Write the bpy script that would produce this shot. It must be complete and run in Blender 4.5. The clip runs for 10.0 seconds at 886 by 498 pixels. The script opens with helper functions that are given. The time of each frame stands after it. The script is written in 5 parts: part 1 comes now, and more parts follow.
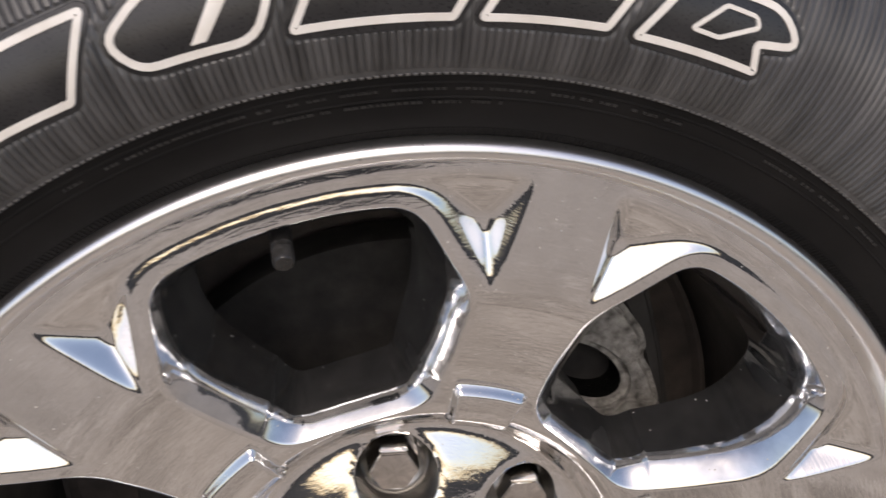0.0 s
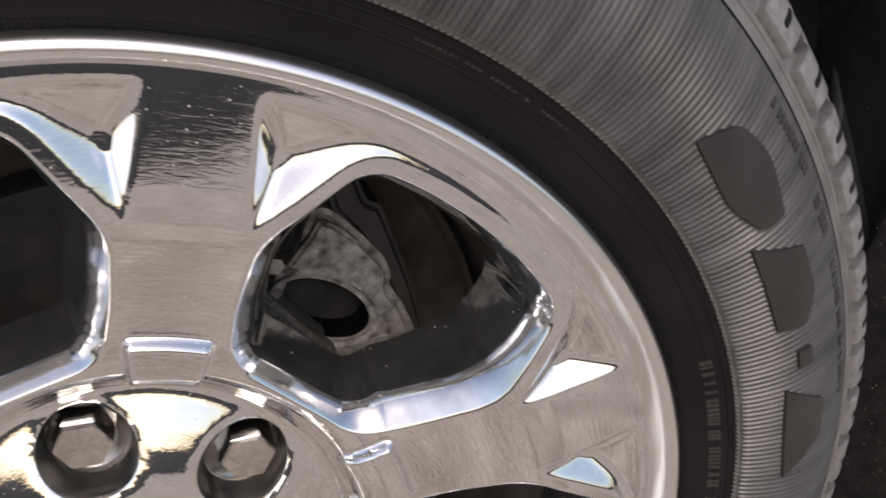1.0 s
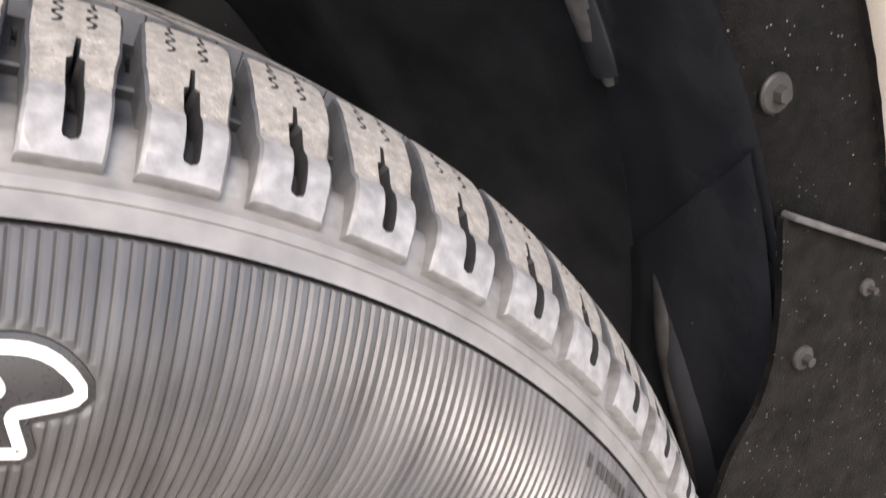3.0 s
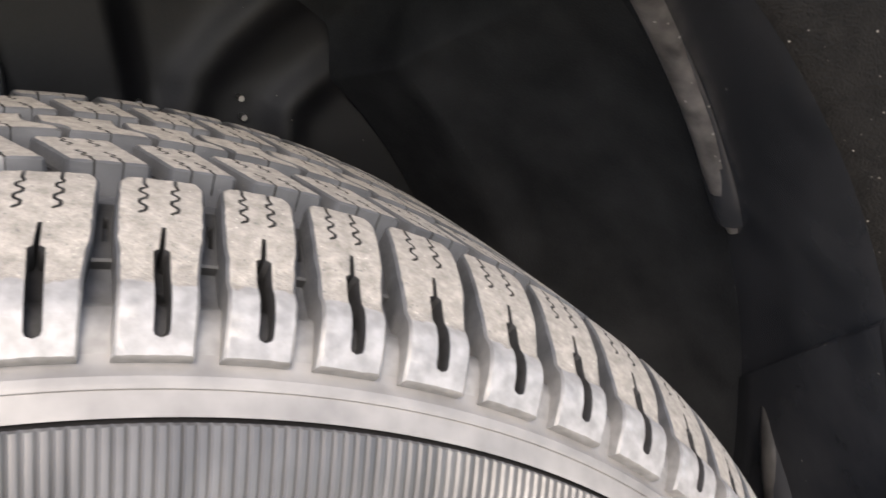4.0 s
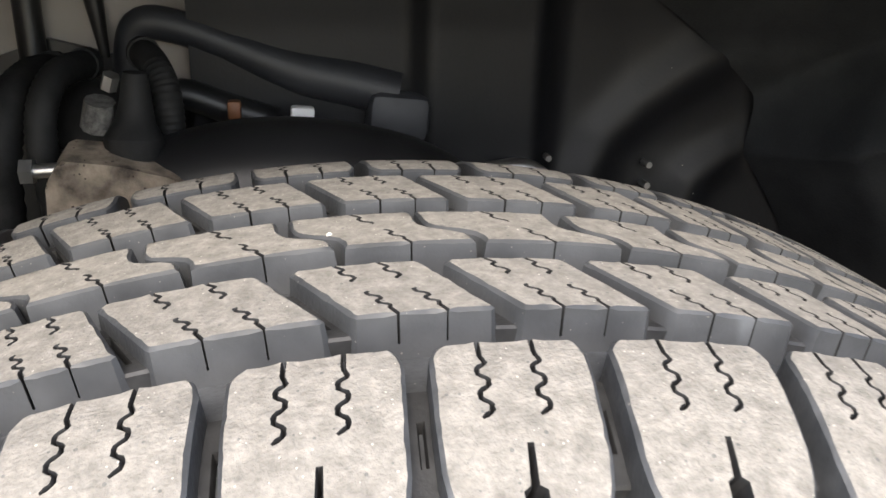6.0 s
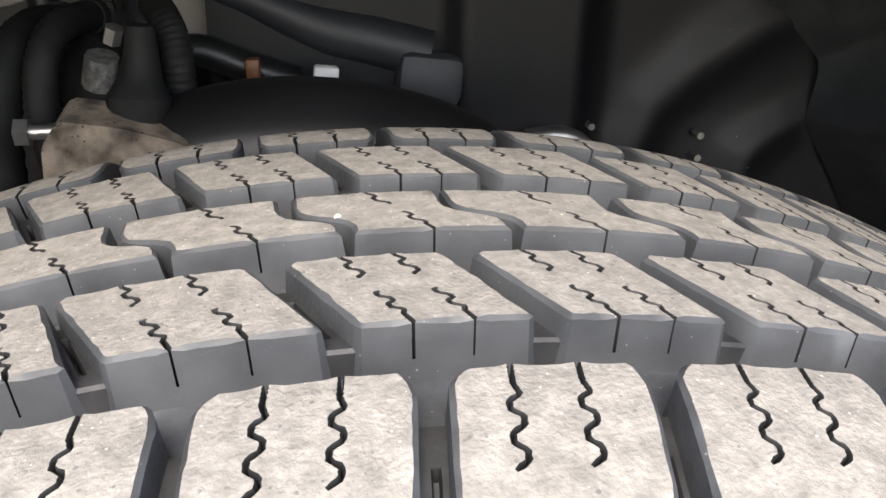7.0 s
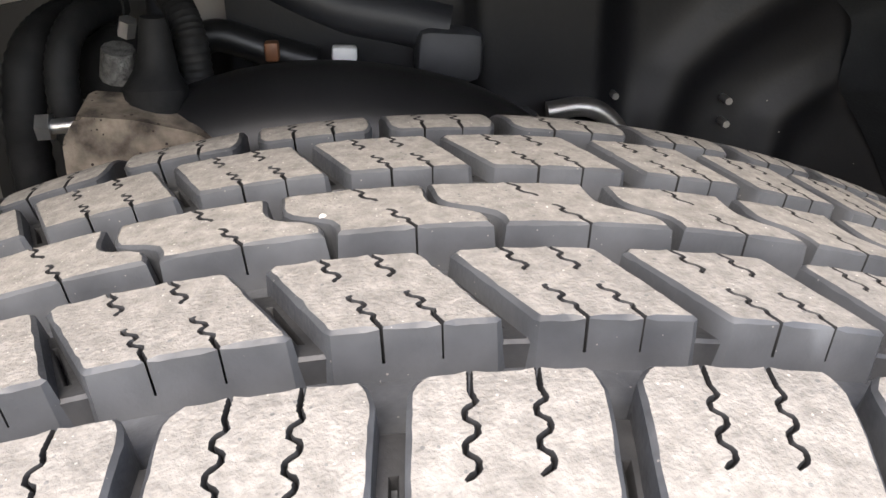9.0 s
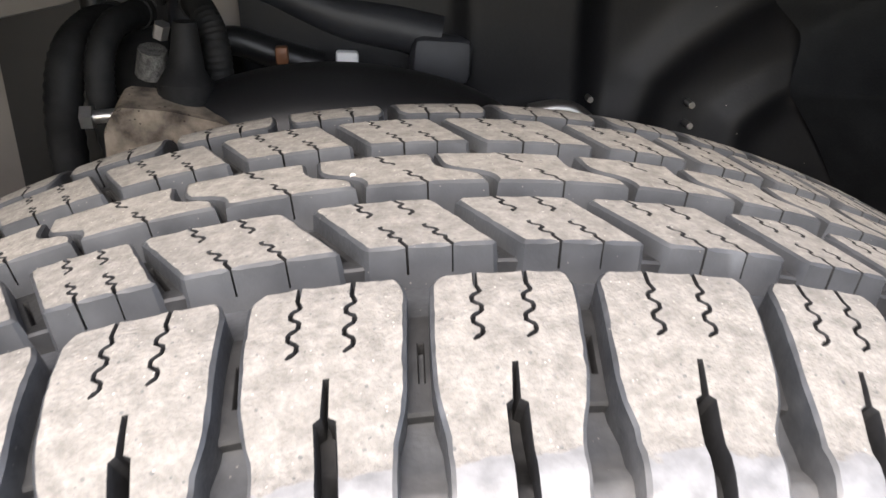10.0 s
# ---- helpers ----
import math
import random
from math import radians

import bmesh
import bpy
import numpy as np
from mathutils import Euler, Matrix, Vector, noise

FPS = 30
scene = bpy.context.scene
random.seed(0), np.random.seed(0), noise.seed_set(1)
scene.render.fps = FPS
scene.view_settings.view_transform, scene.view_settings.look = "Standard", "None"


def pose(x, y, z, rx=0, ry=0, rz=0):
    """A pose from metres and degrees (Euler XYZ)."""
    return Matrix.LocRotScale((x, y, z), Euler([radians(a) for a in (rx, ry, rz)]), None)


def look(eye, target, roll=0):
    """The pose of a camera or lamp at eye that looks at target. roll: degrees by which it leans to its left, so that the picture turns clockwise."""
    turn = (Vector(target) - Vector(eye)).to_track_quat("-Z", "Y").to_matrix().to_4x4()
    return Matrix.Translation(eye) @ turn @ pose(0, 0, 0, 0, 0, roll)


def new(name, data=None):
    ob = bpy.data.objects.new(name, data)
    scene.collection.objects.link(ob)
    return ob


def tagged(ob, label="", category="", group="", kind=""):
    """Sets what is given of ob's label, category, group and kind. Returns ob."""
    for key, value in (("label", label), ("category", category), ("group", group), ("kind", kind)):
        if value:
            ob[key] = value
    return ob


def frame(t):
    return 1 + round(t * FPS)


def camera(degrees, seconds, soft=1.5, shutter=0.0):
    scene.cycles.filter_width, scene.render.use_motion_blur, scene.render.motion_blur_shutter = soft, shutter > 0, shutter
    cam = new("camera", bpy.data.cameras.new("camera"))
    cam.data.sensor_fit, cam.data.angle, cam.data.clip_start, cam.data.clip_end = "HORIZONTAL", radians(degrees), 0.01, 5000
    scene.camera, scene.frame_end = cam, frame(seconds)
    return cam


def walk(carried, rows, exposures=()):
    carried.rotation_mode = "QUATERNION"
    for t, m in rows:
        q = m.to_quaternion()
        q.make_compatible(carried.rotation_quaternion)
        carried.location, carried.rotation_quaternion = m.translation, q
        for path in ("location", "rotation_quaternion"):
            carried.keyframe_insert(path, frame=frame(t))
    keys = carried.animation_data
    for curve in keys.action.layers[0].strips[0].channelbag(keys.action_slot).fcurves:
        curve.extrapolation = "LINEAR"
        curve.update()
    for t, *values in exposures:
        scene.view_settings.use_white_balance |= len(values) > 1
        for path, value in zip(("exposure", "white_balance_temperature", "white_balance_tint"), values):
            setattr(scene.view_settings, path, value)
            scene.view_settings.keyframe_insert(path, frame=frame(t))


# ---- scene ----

from mathutils import geometry

# ---- camera: eye and turn, relative to the axle ----
AXLE = 0.40
cam = camera(53.4, 10.0, shutter=0.25)
ROWS = [
    (0.0, -0.0317, -0.3379, 0.3767, 65.42, 1.62, -8.48),
    (0.5, 0.0231, -0.3205, 0.3617, 63.78, 2.74, -12.52),
    (1.0, 0.0704, -0.3133, 0.3332, 62.12, 3.49, -17.09),
    (1.5, 0.0917, -0.3052, 0.3215, 61.00, 4.12, -21.92),
    (2.0, 0.1163, -0.2634, 0.3606, 60.05, 4.14, -24.26),
    (2.5, 0.1377, -0.2252, 0.3939, 62.74, 5.33, -26.48),
    (3.0, 0.1519, -0.2190, 0.4145, 64.69, 5.31, -28.11),
    (3.2, 0.1478, -0.2219, 0.4326, 65.84, 5.42, -28.11),
    (4.3, 0.0774, -0.2143, 0.4854, 69.44, 2.99, -21.55),
    (4.5, 0.0605, -0.2116, 0.4890, 70.39, 3.38, -20.08),
    (5.0, 0.0164, -0.1970, 0.5104, 71.29, 2.44, -16.20),
    (5.5, -0.0221, -0.1610, 0.5188, 71.06, 0.31, -12.94),
    (6.0, -0.0379, -0.0995, 0.5047, 69.49, -1.30, -10.97),
    (7.5, -0.0263, -0.0570, 0.4941, 66.43, -1.13, -7.66),
    (8.0, -0.0276, -0.0518, 0.4916, 65.74, -0.58, -7.04),
    (8.5, -0.0216, -0.0585, 0.5010, 65.06, 0.29, -6.44),
    (9.0, -0.0133, -0.0615, 0.5039, 64.69, 1.06, -6.09),
    (9.5, -0.0184, -0.0769, 0.5093, 64.76, 0.43, -6.27),
    (10.0, -0.0269, -0.1188, 0.5106, 65.66, 0.22, -7.15),
]
EXPOSURES = [
    (0.0, 0.18, 7050, 15), (1.0, 0.32, 7050, 15), (1.5, 0.54, 7020, 15), (2.0, 1.17, 6800, 14), (2.5, 1.54, 6920, 15), (3.2, 1.86, 7180, 14), (4.5, 1.82, 7280, 12),
    (5.0, 1.80, 7220, 11), (5.5, 1.84, 7170, 10), (6.0, 2.06, 7060, 9), (6.2, 2.10, 7040, 9), (8.0, 2.25, 6980, 11), (9.5, 2.28, 6980, 12), (10.0, 2.15, 7000, 12),
]
walk(cam, [(t, pose(x, y, AXLE + z, rx, ry, rz)) for t, x, y, z, rx, ry, rz in ROWS], EXPOSURES)

# ---- sky and sun: a bright, hazy sky ----
world = bpy.data.worlds.new("sky")
scene.world = world
world.use_nodes = True
wn, wl = world.node_tree.nodes, world.node_tree.links
sky = wn.new("ShaderNodeTexSky")
sky.sky_type = "NISHITA"
sky.sun_disc = False
sky.sun_elevation, sky.sun_rotation = radians(47), radians(193)
sky.dust_density, sky.air_density = 2.2, 1.0
wn["Background"].inputs["Strength"].default_value = 0.15
wl.new(sky.outputs["Color"], wn["Background"].inputs["Color"])
sun = new("sun", bpy.data.lights.new("sun", "SUN"))
sun.data.energy, sun.data.angle, sun.data.color = 1.05, radians(25), (1.0, 0.98, 0.955)
sun.matrix_world = look((-0.9, -3.9, 4.7), (0, 0, 0.4))


# ---- materials ----
def material(name, dark, light, rough=0.6, metal=0.0, scale=60.0, fine=900.0, bump=0.3, depth=0.0004, spread=0.12, gloss=0.5):
    """Two-scale mottled surface: broad stains between two colours, fine grain in roughness and relief."""
    m = bpy.data.materials.new(name)
    m.use_nodes = True
    n, l = m.node_tree.nodes, m.node_tree.links
    b = n["Principled BSDF"]
    geo = n.new("ShaderNodeNewGeometry")
    broad = n.new("ShaderNodeTexNoise")
    broad.inputs["Scale"].default_value, broad.inputs["Detail"].default_value = scale, 6
    grain = n.new("ShaderNodeTexNoise")
    grain.inputs["Scale"].default_value, grain.inputs["Detail"].default_value = fine, 3
    for t in (broad, grain):
        l.new(geo.outputs["Position"], t.inputs["Vector"])
    ramp = n.new("ShaderNodeMapRange")
    ramp.inputs["From Min"].default_value, ramp.inputs["From Max"].default_value = 0.3, 0.7
    l.new(broad.outputs["Fac"], ramp.inputs["Value"])
    mix = n.new("ShaderNodeMix")
    mix.data_type = "RGBA"
    mix.inputs["A"].default_value, mix.inputs["B"].default_value = (*dark, 1), (*light, 1)
    l.new(ramp.outputs["Result"], mix.inputs["Factor"])
    l.new(mix.outputs["Result"], b.inputs["Base Color"])
    r = n.new("ShaderNodeMapRange")
    r.inputs["To Min"].default_value, r.inputs["To Max"].default_value = max(rough - spread, 0.02), min(rough + spread, 1)
    l.new(grain.outputs["Fac"], r.inputs["Value"])
    l.new(r.outputs["Result"], b.inputs["Roughness"])
    b.inputs["Metallic"].default_value = metal
    b.inputs["Specular IOR Level"].default_value = gloss
    if bump:
        bp = n.new("ShaderNodeBump")
        bp.inputs["Strength"].default_value, bp.inputs["Distance"].default_value = bump, depth
        l.new(grain.outputs["Fac"], bp.inputs["Height"])
        l.new(bp.outputs["Normal"], b.inputs["Normal"])
    return m


def specks(m, colour, scale, size, share):
    """Scattered grains of dust or dirt: small spots of another colour, matt and not metallic."""
    n, l = m.node_tree.nodes, m.node_tree.links
    b = n["Principled BSDF"]
    geo = n.new("ShaderNodeNewGeometry")
    v = n.new("ShaderNodeTexVoronoi")
    v.inputs["Scale"].default_value = scale
    l.new(geo.outputs["Position"], v.inputs["Vector"])
    sep = n.new("ShaderNodeSeparateColor")
    l.new(v.outputs["Color"], sep.inputs["Color"])
    rad = n.new("ShaderNodeMapRange")
    rad.inputs["From Min"].default_value, rad.inputs["From Max"].default_value = 1 - share, 1
    rad.inputs["To Min"].default_value, rad.inputs["To Max"].default_value = 0, size
    l.new(sep.outputs["Red"], rad.inputs["Value"])
    less = n.new("ShaderNodeMath")
    less.operation = "LESS_THAN"
    l.new(v.outputs["Distance"], less.inputs[0])
    l.new(rad.outputs["Result"], less.inputs[1])
    base = b.inputs["Base Color"].links[0].from_socket
    mix = n.new("ShaderNodeMix")
    mix.data_type = "RGBA"
    mix.inputs["B"].default_value = (*colour, 1)
    l.new(less.outputs["Value"], mix.inputs["Factor"])
    l.new(base, mix.inputs["A"])
    l.new(mix.outputs["Result"], b.inputs["Base Color"])
    metal = b.inputs["Metallic"].default_value
    if metal:
        clean = n.new("ShaderNodeMath")
        clean.operation = "MULTIPLY_ADD"
        clean.inputs[1].default_value, clean.inputs[2].default_value = -metal, metal
        l.new(less.outputs["Value"], clean.inputs[0])
        l.new(clean.outputs["Value"], b.inputs["Metallic"])
    return m


# dust, with the sky sheen of the upturned band in the colour
GREY_RUBBER = material("dusty_skylit_rubber", (0.118, 0.115, 0.113), (0.198, 0.192, 0.186), 0.5, scale=60, fine=400, bump=0.12, depth=0.0002)
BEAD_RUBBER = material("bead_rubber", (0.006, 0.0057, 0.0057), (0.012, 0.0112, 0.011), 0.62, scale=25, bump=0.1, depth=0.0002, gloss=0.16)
WALL_RUBBER = material("groove_rubber", (0.032, 0.0338, 0.0372), (0.068, 0.0708, 0.0758), 0.45, scale=55, fine=700, bump=0.3, depth=0.0004)
DUST = material("dusty_tread", (0.190, 0.179, 0.164), (0.250, 0.234, 0.212), 0.9, scale=720, fine=1000, bump=0.6, depth=0.0009, gloss=0.2)
# rubber of the gap floors, darkened in colour for their shade
SHADED_RUBBER = material("shaded_groove_rubber", (0.013, 0.0135, 0.0145), (0.034, 0.0345, 0.036), 0.5, scale=150, fine=700, bump=0.3, depth=0.0004)
# near-black colour that paints the shade inside the narrow cuts
CUT_RUBBER = material("shaded_cut_rubber", (0.010, 0.010, 0.0105), (0.020, 0.020, 0.021), 0.6, scale=300, bump=0.1, depth=0.0002, gloss=0.3)
LETTER_WHITE = material("white_rubber", (0.70, 0.66, 0.60), (0.82, 0.79, 0.74), 0.6, scale=80, bump=0.1)
CHROME = material("chrome", (0.74, 0.73, 0.72), (0.80, 0.79, 0.78), 0.05, 1.0, scale=50, fine=700, bump=0.0, spread=0.035)


def polar(m, across, along, twist=0.8):
    """Noise in the wheel's own radius and angle, stretched as given."""
    n, l = m.node_tree.nodes, m.node_tree.links
    geo = n.new("ShaderNodeNewGeometry")
    sep = n.new("ShaderNodeSeparateXYZ")
    l.new(geo.outputs["Position"], sep.inputs["Vector"])

    def op(kind, a, b):
        q = n.new("ShaderNodeMath")
        q.operation = kind
        for k, v in enumerate((a, b)):
            if isinstance(v, (int, float)):
                q.inputs[k].default_value = v
            else:
                l.new(v, q.inputs[k])
        return q.outputs["Value"]

    z = op("SUBTRACT", sep.outputs["Z"], AXLE)
    x = sep.outputs["X"]
    r = op("SQRT", op("ADD", op("MULTIPLY", x, x), op("MULTIPLY", z, z)), 0)
    v = n.new("ShaderNodeCombineXYZ")
    l.new(op("MULTIPLY", r, across), v.inputs["X"])
    l.new(op("MULTIPLY", op("ARCTAN2", x, z), along), v.inputs["Y"])
    t = n.new("ShaderNodeTexNoise")
    t.inputs["Scale"].default_value, t.inputs["Detail"].default_value, t.inputs["Distortion"].default_value = 1.0, 4, twist
    l.new(v.outputs["Vector"], t.inputs["Vector"])
    return t.outputs["Fac"]


def polish_marks(m):
    """Faint marks of wiping that run round the wheel."""
    n, l = m.node_tree.nodes, m.node_tree.links
    b = n.new("ShaderNodeBump")
    b.inputs["Strength"].default_value, b.inputs["Distance"].default_value = 0.18, 0.00035
    l.new(polar(m, 520, 22), b.inputs["Height"])
    l.new(b.outputs["Normal"], n["Principled BSDF"].inputs["Normal"])
    return m


def radial_stains(m):
    """Dried run-off that streaks the sidewall from bead to shoulder."""
    n, l = m.node_tree.nodes, m.node_tree.links
    b = n["Principled BSDF"]
    base = b.inputs["Base Color"].links[0].from_socket
    tone = n.new("ShaderNodeMapRange")
    tone.inputs["From Min"].default_value, tone.inputs["From Max"].default_value = 0.32, 0.68
    tone.inputs["To Min"].default_value, tone.inputs["To Max"].default_value = 0.58, 1.22
    l.new(polar(m, 12, 38, 0.2), tone.inputs["Value"])
    scaled = n.new("ShaderNodeVectorMath")
    scaled.operation = "SCALE"
    l.new(base, scaled.inputs["Vector"])
    l.new(tone.outputs["Result"], scaled.inputs["Scale"])
    l.new(scaled.outputs["Vector"], b.inputs["Base Color"])
    return m


RUBBER = radial_stains(material("rubber", (0.046, 0.045, 0.0448), (0.080, 0.0785, 0.078), 0.36, scale=30, bump=0.12, depth=0.0002, gloss=0.6))
FACE_CHROME = specks(polish_marks(material("face_chrome", (0.76, 0.755, 0.75), (0.83, 0.825, 0.82), 0.045, 1.0, scale=50, fine=700, bump=0.0, spread=0.04)), (0.55, 0.52, 0.47), 420, 0.2, 0.22)
DIRTY_IRON = material("brown_brake_dust", (0.055, 0.045, 0.039), (0.10, 0.082, 0.069), 0.8, scale=60, bump=0.5, depth=0.001)
WINDOW_CHROME = specks(material("dirty_chrome", (0.50, 0.51, 0.53), (0.76, 0.77, 0.78), 0.08, 0.97, scale=45, fine=90, bump=0.16, depth=0.0008, spread=0.05), (0.45, 0.43, 0.40), 420, 0.2, 0.12)
LIP_CHROME = material("satin_lip", (0.84, 0.82, 0.81), (0.90, 0.89, 0.88), 0.30, 1.0, scale=40, fine=600, bump=0.04, spread=0.06)
# nut wells: their shading put into a darker, duller chrome
WELL_CHROME = material("shaded_well_chrome", (0.24, 0.24, 0.235), (0.40, 0.395, 0.385), 0.24, 1.0, scale=70, fine=300, bump=0.1, spread=0.06)
NUT_CHROME = material("aged_chrome", (0.52, 0.49, 0.46), (0.68, 0.65, 0.62), 0.09, 1.0, scale=90, fine=500, bump=0.05, spread=0.05)
BARREL = material("dull_aluminium", (0.10, 0.088, 0.077), (0.17, 0.152, 0.134), 0.55, 0.7, scale=40)
CAST = material("cast_iron", (0.045, 0.040, 0.035), (0.42, 0.405, 0.375), 0.62, 0.15, scale=115, fine=520, bump=1.0, depth=0.0016)
BRACKET_IRON = material("rough_iron", (0.05, 0.048, 0.045), (0.17, 0.165, 0.155), 0.55, 0.3, scale=300, fine=900, bump=1.0, depth=0.0012)
DARK_IRON = material("dark_iron", (0.018, 0.017, 0.016), (0.045, 0.042, 0.039), 0.6, 0.2, scale=60)
STEEL = material("bare_steel", (0.3, 0.29, 0.28), (0.5, 0.49, 0.47), 0.35, 0.9)
BLACK_PLASTIC = specks(material("black_plastic", (0.024, 0.026, 0.031), (0.056, 0.057, 0.062), 0.22, scale=18, fine=500, bump=0.08, depth=0.0004, spread=0.08, gloss=0.6), (0.3, 0.28, 0.25), 120, 0.09, 0.12)
# the ridges' sky highlight, put into two paler plastic colours
RIDGE_SHEEN = specks(material("ridge_sheen_plastic", (0.05, 0.047, 0.046), (0.22, 0.203, 0.194), 0.38, scale=60, fine=600, bump=0.2, depth=0.0004), (0.40, 0.37, 0.35), 300, 0.3, 0.15)
FAINT_SHEEN = specks(material("faint_sheen_plastic", (0.03, 0.029, 0.029), (0.085, 0.08, 0.077), 0.4, scale=60, fine=600, bump=0.2, depth=0.0004), (0.3, 0.28, 0.26), 300, 0.25, 0.10)
FELT = material("black_felt", (0.012, 0.0128, 0.0142), (0.029, 0.030, 0.0318), 0.62, scale=30, fine=600, bump=0.4, depth=0.001, gloss=0.36)
GRITTY_BLACK = specks(material("underseal_and_bore_shade", (0.0012, 0.0012, 0.0012), (0.0055, 0.0052, 0.005), 0.6, scale=120, fine=700, bump=0.8, depth=0.001, gloss=0.12), (0.17, 0.16, 0.145), 420, 0.24, 0.12)
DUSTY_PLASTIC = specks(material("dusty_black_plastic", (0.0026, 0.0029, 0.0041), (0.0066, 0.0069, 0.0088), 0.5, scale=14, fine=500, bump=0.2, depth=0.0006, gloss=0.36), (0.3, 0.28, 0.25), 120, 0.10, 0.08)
BRACKET_BLUE = material("satin_bracket_paint", (0.024, 0.025, 0.029), (0.046, 0.048, 0.054), 0.6, scale=30, bump=0.1)
HOSE_BLACK = material("matt_hose_rubber", (0.007, 0.007, 0.0072), (0.021, 0.0207, 0.0203), 0.7, scale=80, bump=0.2, gloss=0.25)
SPLASH_GREY = specks(material("gritty_splash_plate", (0.003, 0.0028, 0.0026), (0.0112, 0.0105, 0.0098), 0.7, scale=90, fine=700, bump=0.8, depth=0.001, gloss=0.1), (0.15, 0.14, 0.125), 380, 0.22, 0.28)
EDGE_GREY = material("dusty_edge", (0.035, 0.034, 0.033), (0.085, 0.083, 0.08), 0.6, scale=90)
FRAME_BLUE = material("dusty_frame_paint", (0.012, 0.013, 0.0165), (0.028, 0.030, 0.036), 0.55, scale=16, bump=0.15)
DUSTY_CAP = material("dusty_cap", (0.012, 0.012, 0.012), (0.035, 0.034, 0.033), 0.22, scale=200)
FIELD_BLACK = material("field_black_rubber", (0.016, 0.0155, 0.0162), (0.030, 0.029, 0.030), 0.30, scale=60, bump=0.12, depth=0.0002, gloss=0.55)
LETTER_BLACK = material("raised_black_rubber", (0.018, 0.0175, 0.0172), (0.036, 0.035, 0.034), 0.38, scale=40, bump=0.15, depth=0.0003)
BLACK_PAINT = material("black_paint", (0.0055, 0.0055, 0.006), (0.015, 0.015, 0.0157), 0.42, scale=20, bump=0.1)
RUST = specks(material("rusty_iron", (0.04, 0.029, 0.021), (0.38, 0.31, 0.235), 0.8, 0.1, scale=85, bump=0.5, depth=0.0008), (0.04, 0.025, 0.018), 420, 0.35, 0.20)
PAINT = material("beige_paint", (0.56, 0.49, 0.41), (0.60, 0.53, 0.45), 0.25, scale=5, bump=0.0)
# beige body paint with the apron's shade put into the colour
SHADED_PAINT = material("shaded_body_paint", (0.17, 0.148, 0.131), (0.255, 0.225, 0.200), 0.55, scale=12, bump=0.1)
CONCRETE = material("concrete", (0.20, 0.172, 0.138), (0.58, 0.512, 0.432), 0.85, scale=22.0, fine=60, bump=0.4, depth=0.003)
DARK_GROUND = material("dark_ground", (0.014, 0.014, 0.015), (0.03, 0.03, 0.03), 0.9, scale=4.0, fine=120, bump=0.6, depth=0.004, gloss=0.1)
PEBBLE = material("pale_stone", (0.42, 0.39, 0.34), (0.62, 0.59, 0.53), 0.7, scale=400)
WHITE_PLASTIC = material("white_plastic", (0.78, 0.78, 0.76), (0.86, 0.86, 0.84), 0.5)
ORANGE = material("orange_plastic", (0.16, 0.06, 0.025), (0.26, 0.11, 0.045), 0.5)


# ---- mesh helpers; the wheel's axis runs along y ----
def cp(r, deg, y):
    """A point at radius r from the axle, at an angle clockwise from the top, at depth y."""
    a = radians(deg)
    return Vector((r * math.sin(a), y, r * math.cos(a)))


def thing(name, label, category, place=(0, 0, AXLE), group="", kind=""):
    ob = new(name)
    ob.empty_display_size = 0.05
    ob.location = place
    return tagged(ob, label, category, group, kind)


def finish(name, bm, mats, parent=None, label="", smooth=True, crease=38):
    """Links a bmesh as one mesh object, under a thing where one is given."""
    me = bpy.data.meshes.new(name)
    bmesh.ops.recalc_face_normals(bm, faces=bm.faces)
    bm.to_mesh(me)
    bm.free()
    for m in mats if isinstance(mats, (list, tuple)) else [mats]:
        me.materials.append(m)
    if smooth:
        me.polygons.foreach_set("use_smooth", [True] * len(me.polygons))
        me.set_sharp_from_angle(angle=radians(crease))
    ob = new(name, me)
    if parent:
        ob.parent = parent
    else:
        ob.location = (0, 0, AXLE)
    if label:
        ob["label"] = label
    return ob


def lathe(profile, steps=180, a0=0.0, a1=360.0, bm=None):
    """Turns a profile of (r, y) about the axle."""
    bm = bm or bmesh.new()
    closed = abs(a1 - a0) >= 359.9
    n = steps if closed else steps + 1
    rings = [[bm.verts.new(cp(r, a0 + (a1 - a0) * k / steps, y)) for r, y in profile] for k in range(n)]
    for k in range(steps):
        p, q = rings[k], rings[(k + 1) % n]
        for i in range(len(profile) - 1):
            bm.faces.new((p[i], p[i + 1], q[i + 1], q[i]))
    return bm


def box(size, m=None, bevel=0.0, bm=None):
    bm = bm or bmesh.new()
    made = bmesh.ops.create_cube(bm, size=1.0, matrix=(m or Matrix()) @ Matrix.Diagonal((*size, 1)))
    if bevel:
        edges = list({e for v in made["verts"] for e in v.link_edges})
        bmesh.ops.bevel(bm, geom=edges, offset=bevel, segments=2, affect="EDGES", profile=0.5)
    return bm


